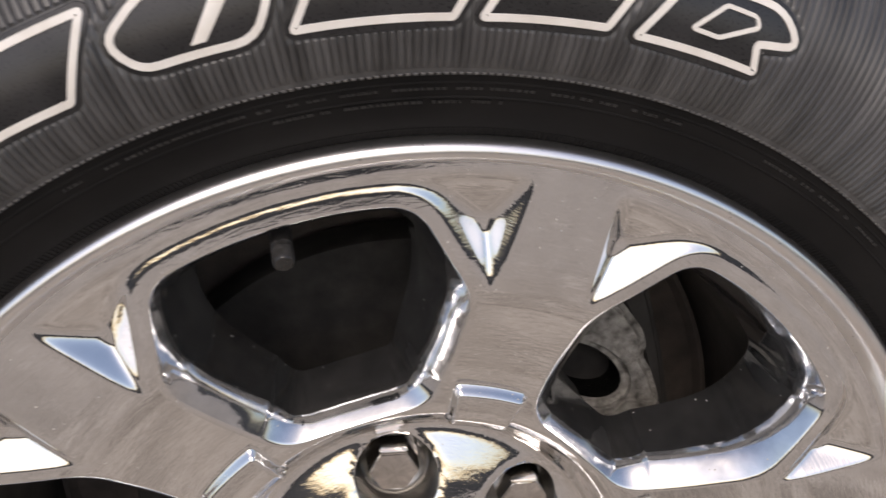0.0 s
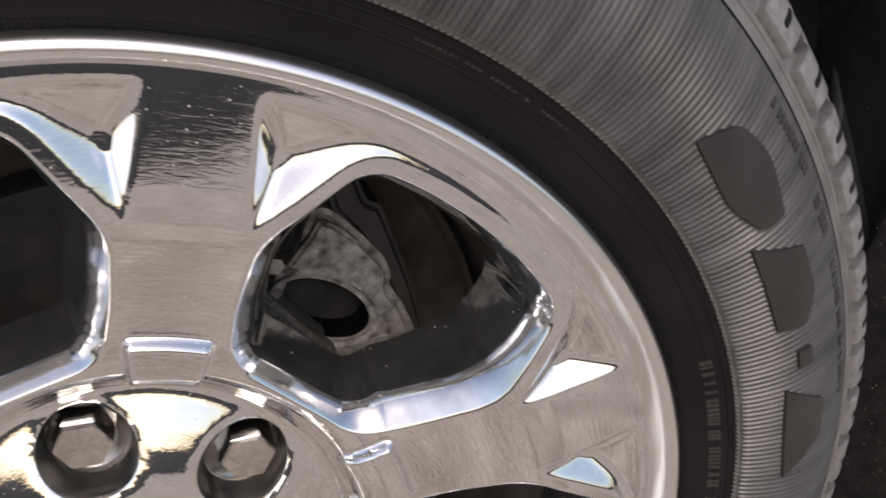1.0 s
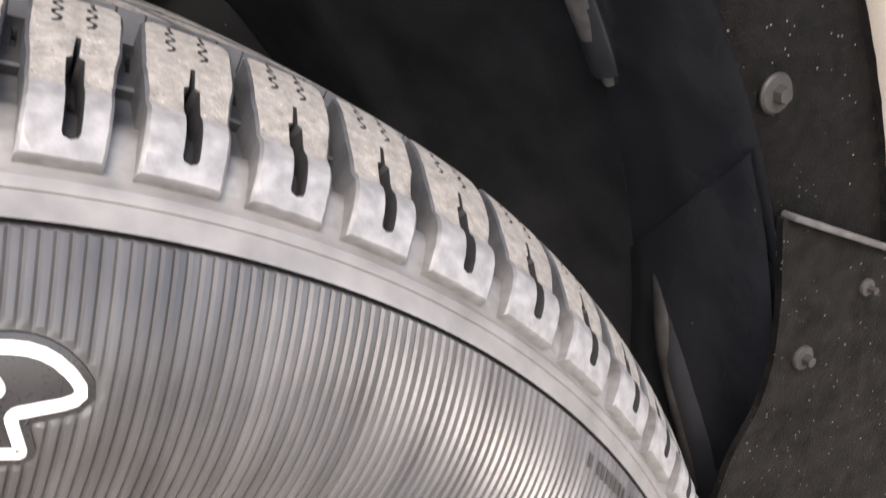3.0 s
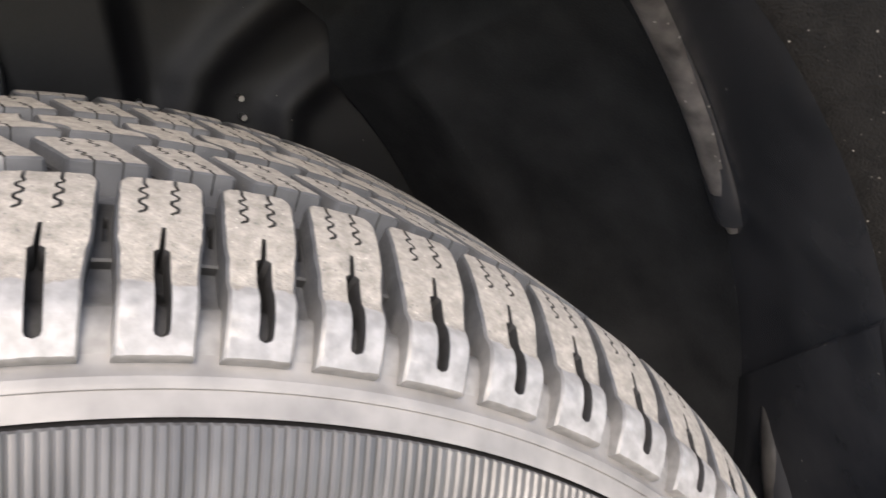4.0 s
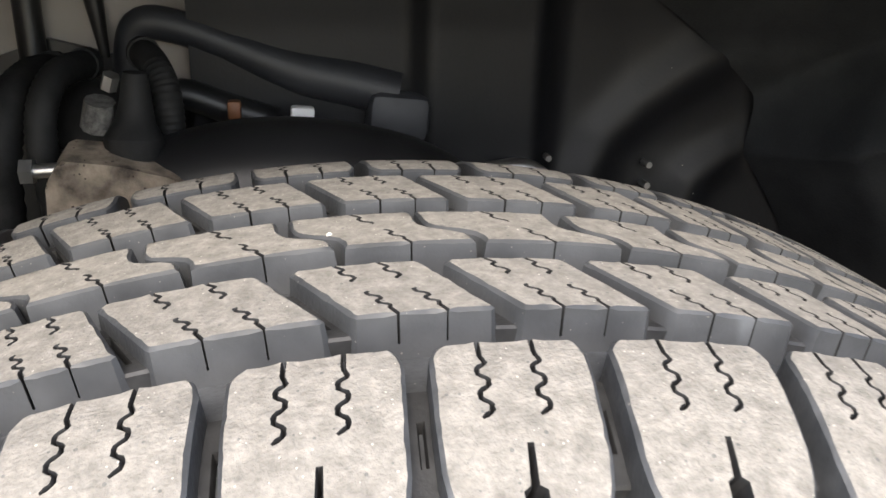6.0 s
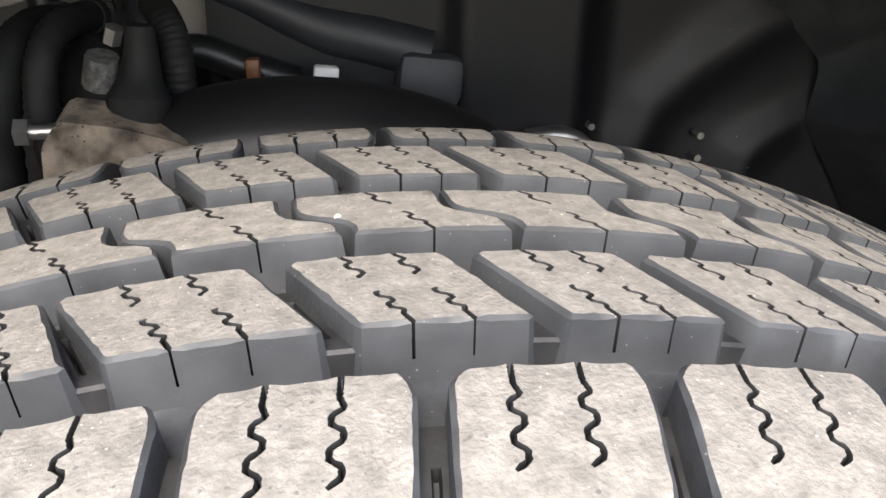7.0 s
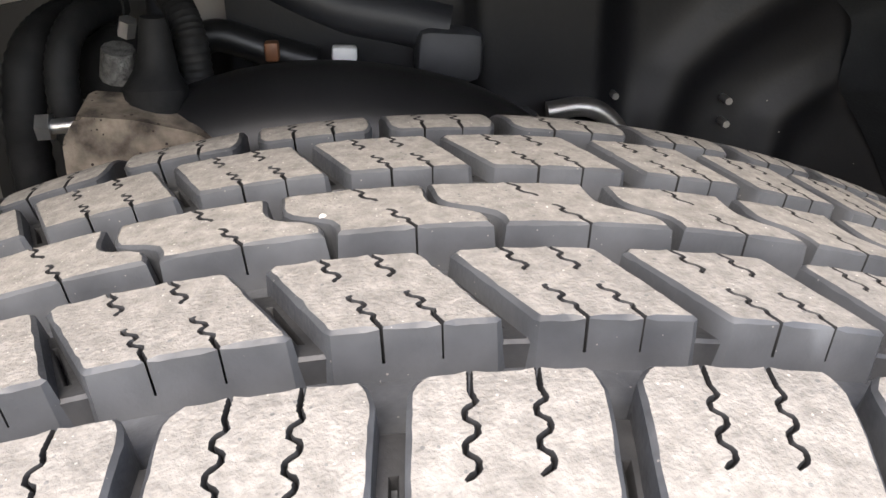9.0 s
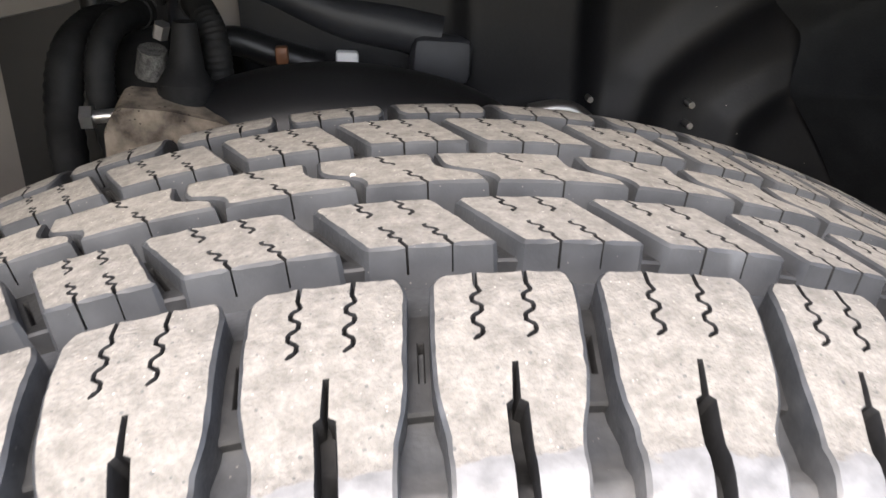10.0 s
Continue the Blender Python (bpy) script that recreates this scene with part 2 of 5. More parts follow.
def tube(points, radius, sides=12, bm=None, cap=True):
    """A round bar along a line of points; radius may be one number or one a point."""
    bm = bm or bmesh.new()
    pts = [Vector(p) for p in points]
    rad = radius if isinstance(radius, (list, tuple)) else [radius] * len(pts)
    rings = []
    for i, p in enumerate(pts):
        d = (pts[min(i + 1, len(pts) - 1)] - pts[max(i - 1, 0)]).normalized()
        u = d.orthogonal().normalized() if i == 0 else (u - d * u.dot(d)).normalized()
        w = d.cross(u)
        rings.append([bm.verts.new(p + rad[i] * (math.cos(2 * math.pi * k / sides) * u + math.sin(2 * math.pi * k / sides) * w)) for k in range(sides)])
    for p, q in zip(rings, rings[1:]):
        for k in range(sides):
            bm.faces.new((p[k], p[(k + 1) % sides], q[(k + 1) % sides], q[k]))
    if cap:
        bm.faces.new(rings[0])
        bm.faces.new(rings[-1])
    return bm


def smooth_path(pts, n=6):
    """A Catmull-Rom line through points."""
    p = [Vector(q) for q in pts]
    p = [2 * p[0] - p[1], *p, 2 * p[-1] - p[-2]]
    out = []
    for i in range(1, len(p) - 2):
        for k in range(n):
            t = k / n
            out.append(0.5 * (2 * p[i] + (p[i + 1] - p[i - 1]) * t + (2 * p[i - 1] - 5 * p[i] + 4 * p[i + 1] - p[i + 2]) * t * t + (3 * p[i] - p[i - 1] - 3 * p[i + 1] + p[i + 2]) * t ** 3))
    return out + [p[-2]]


def inside(pts, loops):
    """Which of the points lie inside the loops, by the even-odd rule."""
    res = np.zeros(len(pts), bool)
    x, y = pts[:, 0], pts[:, 1]
    for lp in loops:
        a = np.array(lp)
        for (x0, y0), (x1, y1) in zip(a, np.roll(a, -1, 0)):
            if y0 == y1:
                continue
            hit = ((y0 > y) != (y1 > y)) & (x < (x1 - x0) * (y - y0) / (y1 - y0) + x0)
            res ^= hit
    return res


def fill(loops, grid=(), lines=()):
    """Triangles that fill the loops (the later ones are holes), over the loops' own points and a grid of inner ones."""
    verts, edges = [], []
    for lp in loops:
        k = len(verts)
        verts += [Vector((float(p[0]), float(p[1]))) for p in lp]
        edges += [(k + i, k + (i + 1) % len(lp)) for i in range(len(lp))]
    for ln in lines:
        k = len(verts)
        verts += [Vector((float(p[0]), float(p[1]))) for p in ln]
        edges += [(k + i, k + i + 1) for i in range(len(ln) - 1)]
    if len(grid):
        g = np.array(grid)
        for q in g[inside(g, loops)]:
            verts.append(Vector((float(q[0]), float(q[1]))))
    out = geometry.delaunay_2d_cdt(verts, edges, [], 0, 1e-7)
    pts = np.array([tuple(v) for v in out[0]])
    tri = [f for f in out[2] if len(f) >= 3]
    mid = np.array([pts[list(f)].mean(0) for f in tri])
    keep = inside(mid, loops)
    return pts, [f for f, k in zip(tri, keep) if k]


def offset(loop, d):
    """A loop moved sideways by d: inwards where it runs anticlockwise."""
    a = np.array(loop, float)
    e = np.roll(a, -1, 0) - a
    e /= np.maximum(np.linalg.norm(e, axis=1, keepdims=True), 1e-9)
    n = np.stack([-e[:, 1], e[:, 0]], 1)
    m = n + np.roll(n, 1, 0)
    m /= np.maximum((m * m).sum(1, keepdims=True) / 2, 0.35)
    return a + d * m


def rounded(poly, radius, n=5):
    """A polygon with its corners rounded off."""
    p = [Vector(q) for q in poly]
    out = []
    for i, q in enumerate(p):
        a, b = p[i - 1] - q, p[(i + 1) % len(p)] - q
        rr = radius[i] if isinstance(radius, (list, tuple)) else radius
        d = min(rr, a.length * 0.45, b.length * 0.45)
        s, e = q + a.normalized() * d, q + b.normalized() * d
        out += [tuple((1 - t) ** 2 * s + 2 * t * (1 - t) * q + t * t * e) for t in (k / n for k in range(n + 1))]
    return out


# ---- the tyre's shape ----
MID = 0.139


def crown(y):
    d = np.abs(y - MID)
    return 0.4212 - 0.15 * d ** 2 - 7.0 * np.maximum(d - 0.070, 0) ** 2


NEAR = [(0.0060, 0.3865), (0.0078, 0.3912), (0.0100, 0.3958), (0.0130, 0.3998), (0.0165, 0.4024)]
TREAD = NEAR + [(y, crown(y)) for y in np.linspace(0.021, 2 * MID - 0.021, 61)] + [(2 * MID - y, r) for y, r in reversed(NEAR)]
TY, TR = np.array(TREAD).T
TV = np.concatenate([[0], np.cumsum(np.hypot(np.diff(TY), np.diff(TR)))])


def v_at(y):
    return float(np.interp(y, TY, TV))


def tread_point(deg, v, sink=0.0):
    """A point of the tread at an angle, a length along its section and a depth below it."""
    over = min(v, 0.0) + max(v - TV[-1], 0.0)
    v -= over
    y, r = np.interp(v, TV, TY), np.interp(v, TV, TR)
    y2, r2 = np.interp(v + 3e-3, TV, TY), np.interp(v + 3e-3, TV, TR)
    y1, r1 = np.interp(v - 3e-3, TV, TY), np.interp(v - 3e-3, TV, TR)
    ty, tr = y2 - y1, r2 - r1
    k = math.hypot(ty, tr)
    return cp(r + (over * tr - sink * ty) / k, deg, y + (over * ty + sink * tr) / k)


SIDE = [(0.2670, 0.010), (0.2695, 0.0035), (0.2725, -0.0025), (0.277, -0.0065), (0.285, -0.0112), (0.294, -0.0143), (0.2995, -0.0158), (0.3008, -0.0172), (0.3025, -0.0175),
        (0.315, -0.0212), (0.330, -0.0226), (0.345, -0.0200), (0.360, -0.0130), (0.3718, -0.0049), (0.3722, -0.0046), (0.3726, -0.0032), (0.3731, -0.0034), (0.3735, -0.0042), (0.3742, -0.0036), (0.3790, 0.0006), (0.3796, 0.0002), (0.3804, 0.0006), (0.3810, 0.0012), (0.3822, 0.0024), (0.3828, 0.0046), (0.3840, 0.0064), (0.3860, 0.0080)]
SR, SY = np.array(SIDE).T


BULGE = np.array([q for q in SIDE if 0.302 < q[0] < 0.372])
BULGE_FIT = np.polyfit(BULGE[:, 0] - 0.335, BULGE[:, 1], 4)


def side_y(r):
    """The sidewall's depth at a radius: a smooth bulge between its two edge lines."""
    flat = float(np.interp(r, SR, SY))
    share = min(max((r - 0.3028) / 0.004, 0), max((0.3716 - r) / 0.004, 0), 1)
    return flat + (float(np.polyval(BULGE_FIT, r - 0.335)) - flat) * share


# where the gaps between the shoulder blocks stand, degrees from the top
GAPS = [-62.0, -56.6, -51.2, -45.8, -40.4, -35.0, -29.6, -24.2, -18.6, -12.9, -7.07, -1.45, 3.95, 9.93, 14.78, 19.05, 23.05, 27.2, 31.7, 36.28, 40.88, 46.16, 51.46, 56.7, 61.8, 66.5,
        70.8, 75.0, 79.2, 83.4, 88.0, 92.9, 98.1, 103.4, 108.8]
FINE = len(GAPS) - 1
GAPS += list(np.linspace(108.8, 298.0, 38)[1:])
# the second row keeps a pitch of its own: where its gaps open towards the shoulder
SECOND = [g - 1.72 for g in GAPS]
SECOND[8:17] = [-20.0, -14.4, -9.62, -3.40, 2.02, 7.35, 12.85, 17.25, 21.1]
DEEP = 0.0115
ROUND = 0.4165 * math.pi / 180


def wavy(s0, v0, length, sense, width=0.00055, amp=0.0012, waves=2.5, lean=0.0, straight=0.0):
    """The outline of a wavy cut that runs into a block from its edge: along one side, round its end, and back."""
    n = int(13 * waves) + 5
    mid = []
    for k in range(n + 1):
        t = k / n
        u = max(t - straight, 0) / (1 - straight)
        w = math.sin(2 * math.pi * waves * u) + 0.16 * math.sin(6 * math.pi * waves * u)
        mid.append((s0 + lean * t + w * amp * min(1, u * 6), v0 + sense * length * t))
    left, right = [], []
    for k, (a, b) in enumerate(mid):
        p, q = mid[max(k - 1, 0)], mid[min(k + 1, n)]
        d = math.hypot(q[0] - p[0], q[1] - p[1])
        w = width / 2 * (1 + 0.28 * math.sin(9.7 * k + s0 * 900)) * (1 if k < n else 0.45)
        nx, ny = (q[1] - p[1]) / d * sense, -(q[0] - p[0]) / d * sense
        if k == 0:
            nx, ny = 1, 0
        left.append((a - w * nx, b - w * ny))
        right.append((a + w * nx, b + w * ny))
    return left + right[::-1] if sense > 0 else right + left[::-1]


def worn_front(m, name, front, low, high):
    """A ragged border between a surface of the tread and the paler, scrubbed rubber towards the shoulder."""
    m.name = name
    n, l = m.node_tree.nodes, m.node_tree.links
    b = n["Principled BSDF"]
    base = b.inputs["Base Color"].links[0].from_socket
    geo = n.new("ShaderNodeNewGeometry")
    sep = n.new("ShaderNodeSeparateXYZ")
    l.new(geo.outputs["Position"], sep.inputs["Vector"])
    rag = n.new("ShaderNodeTexNoise")
    rag.inputs["Scale"].default_value, rag.inputs["Detail"].default_value = 140, 5
    l.new(geo.outputs["Position"], rag.inputs["Vector"])
    add = n.new("ShaderNodeMath")
    add.operation = "MULTIPLY_ADD"
    add.inputs[1].default_value = 0.012
    l.new(rag.outputs["Fac"], add.inputs[0])
    l.new(sep.outputs["Y"], add.inputs[2])
    edge = n.new("ShaderNodeMapRange")
    edge.inputs["From Min"].default_value, edge.inputs["From Max"].default_value = low, high
    l.new(add.outputs["Value"], edge.inputs["Value"])
    mix = n.new("ShaderNodeMix")
    mix.data_type = "RGBA"
    scuff = n.new("ShaderNodeTexNoise")
    scuff.inputs["Scale"].default_value, scuff.inputs["Detail"].default_value = 190, 7
    l.new(geo.outputs["Position"], scuff.inputs["Vector"])
    shade = n.new("ShaderNodeMapRange")
    shade.inputs["From Min"].default_value, shade.inputs["From Max"].default_value = 0.32, 0.68
    shade.inputs["To Min"].default_value, shade.inputs["To Max"].default_value = 0.74, 1.22
    l.new(scuff.outputs["Fac"], shade.inputs["Value"])
    stained = n.new("ShaderNodeVectorMath")
    stained.operation = "SCALE"
    stained.inputs["Vector"].default_value = front
    l.new(shade.outputs["Result"], stained.inputs["Scale"])
    l.new(stained.outputs["Vector"], mix.inputs["A"])
    l.new(edge.outputs["Result"], mix.inputs["Factor"])
    patch = n.new("ShaderNodeTexNoise")
    patch.inputs["Scale"].default_value, patch.inputs["Detail"].default_value = 230, 4
    l.new(geo.outputs["Position"], patch.inputs["Vector"])
    tone = n.new("ShaderNodeMapRange")
    tone.inputs["From Min"].default_value, tone.inputs["From Max"].default_value = 0.3, 0.7
    tone.inputs["To Min"].default_value, tone.inputs["To Max"].default_value = 0.76, 1.2
    l.new(patch.outputs["Fac"], tone.inputs["Value"])
    scaled = n.new("ShaderNodeVectorMath")
    scaled.operation = "SCALE"
    l.new(base, scaled.inputs["Vector"])
    l.new(tone.outputs["Result"], scaled.inputs["Scale"])
    l.new(scaled.outputs["Vector"], mix.inputs["B"])
    l.new(mix.outputs["Result"], b.inputs["Base Color"])
    sheen = n.new("ShaderNodeMix")
    sheen.inputs["A"].default_value = 0.43
    l.new(edge.outputs["Result"], sheen.inputs["Factor"])
    l.new(b.inputs["Roughness"].links[0].from_socket, sheen.inputs["B"])
    l.new(sheen.outputs["Result"], b.inputs["Roughness"])
    relief = b.inputs["Normal"].links[0].from_node
    level = n.new("ShaderNodeMapRange")
    level.inputs["To Min"].default_value, level.inputs["To Max"].default_value = 0.13, relief.inputs["Strength"].default_value
    l.new(edge.outputs["Result"], level.inputs["Value"])
    l.new(level.outputs["Result"], relief.inputs["Strength"])
    gloss = n.new("ShaderNodeMix")
    gloss.inputs["A"].default_value, gloss.inputs["B"].default_value = 0.5, b.inputs["Specular IOR Level"].default_value
    l.new(edge.outputs["Result"], gloss.inputs["Factor"])
    l.new(gloss.outputs["Result"], b.inputs["Specular IOR Level"])
    return m


BLOCK_CAP = worn_front(specks(specks(DUST.copy(), (0.14, 0.137, 0.132), 800, 0.45, 0.07), (0.46, 0.435, 0.39), 1000, 0.30, 0.08), "dusty_block", (0.200, 0.199, 0.200), 0.0241, 0.0250)
WALL_RUBBER = specks(WALL_RUBBER, (0.17, 0.16, 0.148), 760, 0.20, 0.10)
GROOVE = worn_front(WALL_RUBBER.copy(), "scrubbed_groove_rubber", (0.17, 0.167, 0.163), 0.012, 0.034)


def dense(loop, cuts, step=0.0022):
    """Adds points along the long edges of an outline, so that its rim can be worn unevenly. cuts: +1 or -1 at the points of a wavy cut."""
    out, flag = [], []
    for i, p in enumerate(loop):
        q = loop[(i + 1) % len(loop)]
        out.append(p)
        flag.append(cuts[i])
        n = int(math.dist(p, q) / step) if not (cuts[i] and cuts[(i + 1) % len(loop)]) else 0
        for k in range(1, n):
            out.append((p[0] + (q[0] - p[0]) * k / n, p[1] + (q[1] - p[1]) * k / n))
            flag.append(0)
    return out, flag


def block(rows, holes=(), sink=DEEP, centre=0.0, foot=None, top_at=0.0, cuts=None, draft=0.0, wear=0.0, proud=None):
    """One tread block: its outline in metres along and across the tread, cut by its sipes, raised by sink. proud: how far its top stands out at a place across."""
    rows, cuts = dense(rows, cuts or [0] * len(rows))
    loops = [rows, *holes]
    bm = bmesh.new()
    worn = np.array([[0.0003 if c else 0.0008 + wear * (0.5 + noise.noise(Vector((s * 330, v * 330, centre))) + 0.5 * noise.noise(Vector((s * 900, v * 900, centre))))] for (s, v), c in zip(rows, cuts)])
    caps = [offset(lp, np.maximum(worn, 0.0003) if i == 0 else 0.0003) for i, lp in enumerate(loops)]
    lo, hi = np.min(rows, 0), np.max(rows, 0)
    gs, gv = np.meshgrid(np.arange(lo[0] + 0.002, hi[0], 0.006), np.arange(lo[1] + 0.002, hi[1], 0.004))
    pts, tri = fill([c.tolist() for c in caps], np.stack([gs.ravel(), gv.ravel()], 1))

    def at(s, v, d):
        return bm.verts.new(tread_point(centre + s / ROUND, v, d))

    def base(v):
        return sink if foot is None else foot(v)

    def crest(v):
        return top_at - (proud(v) if proud else 0.0)

    top = [at(s, v, crest(v)) for s, v in pts]
    for f in tri:
        try:
            bm.faces.new([top[i] for i in f]).material_index = 0
        except ValueError:
            pass
    # the foot of the walls: splayed outwards, and shallower inside the wavy cuts
    plain = [k for k, c in enumerate(cuts) if not c]
    splay = dict(zip(plain, offset([rows[k] for k in plain], -draft)))
    feet, lower = [], {}
    m = len(rows)
    for k, ((s, v), c) in enumerate(zip(rows, cuts)):
        mouth = c and not (cuts[k - 1] and cuts[(k + 1) % m])
        if not c:
            a, b = splay[k]
            feet.append(at(a, b, base(v)) if v > 0.0042 or foot is None else at(s, -0.0030, 0.0034))
        elif mouth:
            feet.append(at(s, v - c * draft * 0.62, base(v) * 0.66))
            lower[k] = at(s, v - c * draft, base(v))
        else:
            feet.append(at(s, v, base(v) * 0.66))
    for lp, cap in zip(loops, caps):
        first = lp is rows
        drop = np.maximum(worn[:, 0] * 0.8, 0.0004) if first else [0.0004] * len(lp)
        rings = [[at(s, v, crest(v)) for s, v in cap], [at(s, v, crest(v) + d) for (s, v), d in zip(lp, drop)], feet if first else [at(s, v, base(v) * 0.9) for s, v in lp]]
        # slot floor in the painted-shade colour, so shallow slots stay dark
        if foot and not first:
            flat, tri = fill([lp])
            ground = [at(s, v, base(v) * 0.9) for s, v in flat]
            for f in tri:
                bm.faces.new([ground[i] for i in f]).material_index = 2
        for j in range(2):
            for i in range(len(lp)):
                k = (i + 1) % len(lp)
                bm.faces.new((rings[j][i], rings[j][k], rings[j + 1][k], rings[j + 1][i])).material_index = 1 if first and not (cuts[i] and cuts[k]) else 2
    for k, low in lower.items():
        if (k + 1) % m not in lower and not cuts[(k + 1) % m]:
            bm.faces.new((feet[k], feet[(k + 1) % m], low)).material_index = 1
        if k - 1 not in lower and not cuts[k - 1]:
            bm.faces.new((feet[k - 1], feet[k], low)).material_index = 1
    ends = sorted(lower)
    for a, b in zip(ends[::2], ends[1::2]):
        bm.faces.new((feet[a], feet[b], lower[b], lower[a])).material_index = 1
    bmesh.ops.remove_doubles(bm, verts=bm.verts, dist=2e-5)
    return bm


def runout(v):
    """The depth of the grooves where they run out over the shoulder."""
    return 0.0014 + min(0.0101, max(v, 0) * 0.33)


def shoulder(g0, g1, far=False):
    """A shoulder block between two gaps: a slotted front face, two wavy cuts from its inner edge."""
    c, h = (g0 + g1) / 2, (g1 - g0) / 2 * ROUND
    k = (g1 - g0) / 5.6
    vi = v_at(0.0655)
    slant = 0.72 * ROUND

    def lean(v):
        return -slant * (1 - v / vi)

    out = [(-0.0008, 0.0054 * k), (v_at(0.0180), 0.0055 * k), (v_at(0.0235), 0.0051 * k), (v_at(0.0285), 0.0036), (v_at(0.0335), 0.0028), (v_at(0.0445), 0.0026)]
    right = [(h - w + lean(v), v) for v, w in out] + [(h - 0.0026, vi - 0.0066), (h - 0.0031, vi - 0.0036), (h - 0.0038, vi - 0.0014), (h - 0.0050, vi)]
    left = [(-h + w + lean(v), v) for v, w in out] + [(-h + 0.0027, vi - 0.0046), (-h + 0.0038, vi - 0.0026), (-h + 0.0050, vi - 0.0009), (-h + 0.0066, vi)]
    q = min(h * 0.30, 0.0061)
    a = wavy(q, vi, vi - v_at(0.0433), -1, waves=2.6, lean=-0.0024, straight=0.24)
    b = wavy(-q, vi, vi - v_at(0.0433), -1, waves=2.6, lean=-0.0024, straight=0.24)
    loop = left[:1] + right + a + [(0.0, vi)] + b + left[:0:-1]
    cuts = [0] * (1 + len(right)) + [-1] * len(a) + [0] + [-1] * len(b) + [0] * (len(left) - 1)
    y0, y1 = v_at(0.0292), v_at(0.0372)

    def mid(v):
        return -0.0037 + 0.0013 * v / y0

    def proud(v):
        return 0.0028 * min(1, max(0, (0.0195 - v) / 0.020))

    w = 0.0021
    slot = [(mid(0.0050), 0.0050), (mid(0.0056) - w * 0.8, 0.0056), (mid(0.0066) - w, 0.0066), (mid(y0) - w, y0 - 0.0006), (mid(y0) - 0.0006, y0 + 0.0004), (mid(y0) + 0.0006, y1), (mid(y0) + 0.0014, y1), (mid(y0) + 0.0006, y0 + 0.0004), (mid(y0) + w, y0 - 0.0006), (mid(0.0066) + w, 0.0066), (mid(0.0056) + w * 0.8, 0.0056)]
    slot = dense(slot, [0] * len(slot), 0.003)[0]
    if far:
        top = TV[-1]
        grow = (top - v_at(0.2025)) / vi
        loop = [(s, top - v * grow) for s, v in loop][::-1]
        slot = [(s, top - v) for s, v in slot][::-1]
        return block(loop, [slot], centre=c, foot=lambda v: runout(top - v), cuts=[-f for f in cuts][::-1], wear=0.0003, proud=lambda v: proud(top - v))
    return block(loop, [slot], centre=c, foot=runout, cuts=cuts, wear=0.0003, draft=0.0003, proud=proud)


def slab(g0, g1, y0, y1, away, cuts_near, cuts_away, wave=2.0, bend=0.0, half=0.0034, reach=0.42):
    """A slanted block of an inner row, between gaps that stand at g0 and g1 on its near edge. away: the slant of its ends; cuts: the places of its wavy cuts, as shares of its length."""
    k = (g1 - g0) / 5.4
    c = (g0 + g1) / 2
    h = (g1 - g0) / 2 * ROUND
    shift = away * k * ROUND
    v0, v1 = v_at(y0), v_at(y1)

    def edge(sign):
        if not bend:
            return [(sign * (h - half), v0), (sign * (h - half) + shift, v1)]
        w = v1 - v0
        step = ((0, 0), (0.14, 0.03), (0.25, 0.12), (0.34, 0.34), (0.40, 0.58), (0.47, 0.78), (0.56, 0.90), (0.68, 0.95), (0.84, 0.97), (1, 1))
        return [(sign * (h - half) + shift * f, v0 + w * t) for t, f in step]

    w = v1 - v0
    def row_of(places, edge_v, sense, lean, **kw):
        """The cuts of one edge, with a plain point between neighbours."""
        pts, flag = [], []
        for t in places:
            if pts:
                last = pts[-1][0]
                pts.append(((last + (2 * t - 1) * (h - half) + (shift if sense < 0 else 0)) / 2, edge_v))
                flag.append(0)
            cut = wavy((2 * t - 1) * (h - half) + (shift if sense < 0 else 0), edge_v, kw["length"], sense, waves=kw["waves"], lean=lean, straight=kw["straight"], amp=0.0010)
            pts += cut
            flag += [sense] * len(cut)
        return pts, flag

    a, fa = row_of(cuts_near, v0, 1, shift * 0.42, length=w * reach, waves=wave, straight=0.25)
    b, fb = row_of(cuts_away[::-1], v1, -1, -shift * 0.36, length=w * reach * 0.86, waves=wave * 0.85, straight=0.12)
    r, l = edge(1), edge(-1)
    if not bend:
        r = [(r[0][0] - 0.0010, r[0][1]), (r[0][0], r[0][1] + 0.0010), (r[1][0], r[1][1] - 0.0012), (r[1][0] - 0.0012, r[1][1])]
        l = [(l[0][0] + 0.0010, l[0][1]), (l[0][0], l[0][1] + 0.0010), (l[1][0] - 0.0002, l[1][1] - 0.0024), (l[1][0] + 0.0016, l[1][1])]
    return block(l[:1] + a + r + b + l[:0:-1], centre=c, cuts=[0] + fa + [0] * len(r) + fb + [0] * (len(l) - 1), draft=0.0011, wear=0.0004)


# ---- the wheel: tyre, rim, nuts ----
wheel = thing("wheel", "chrome six-spoke pickup wheel with a white-lettered all-terrain tyre", "wheel")

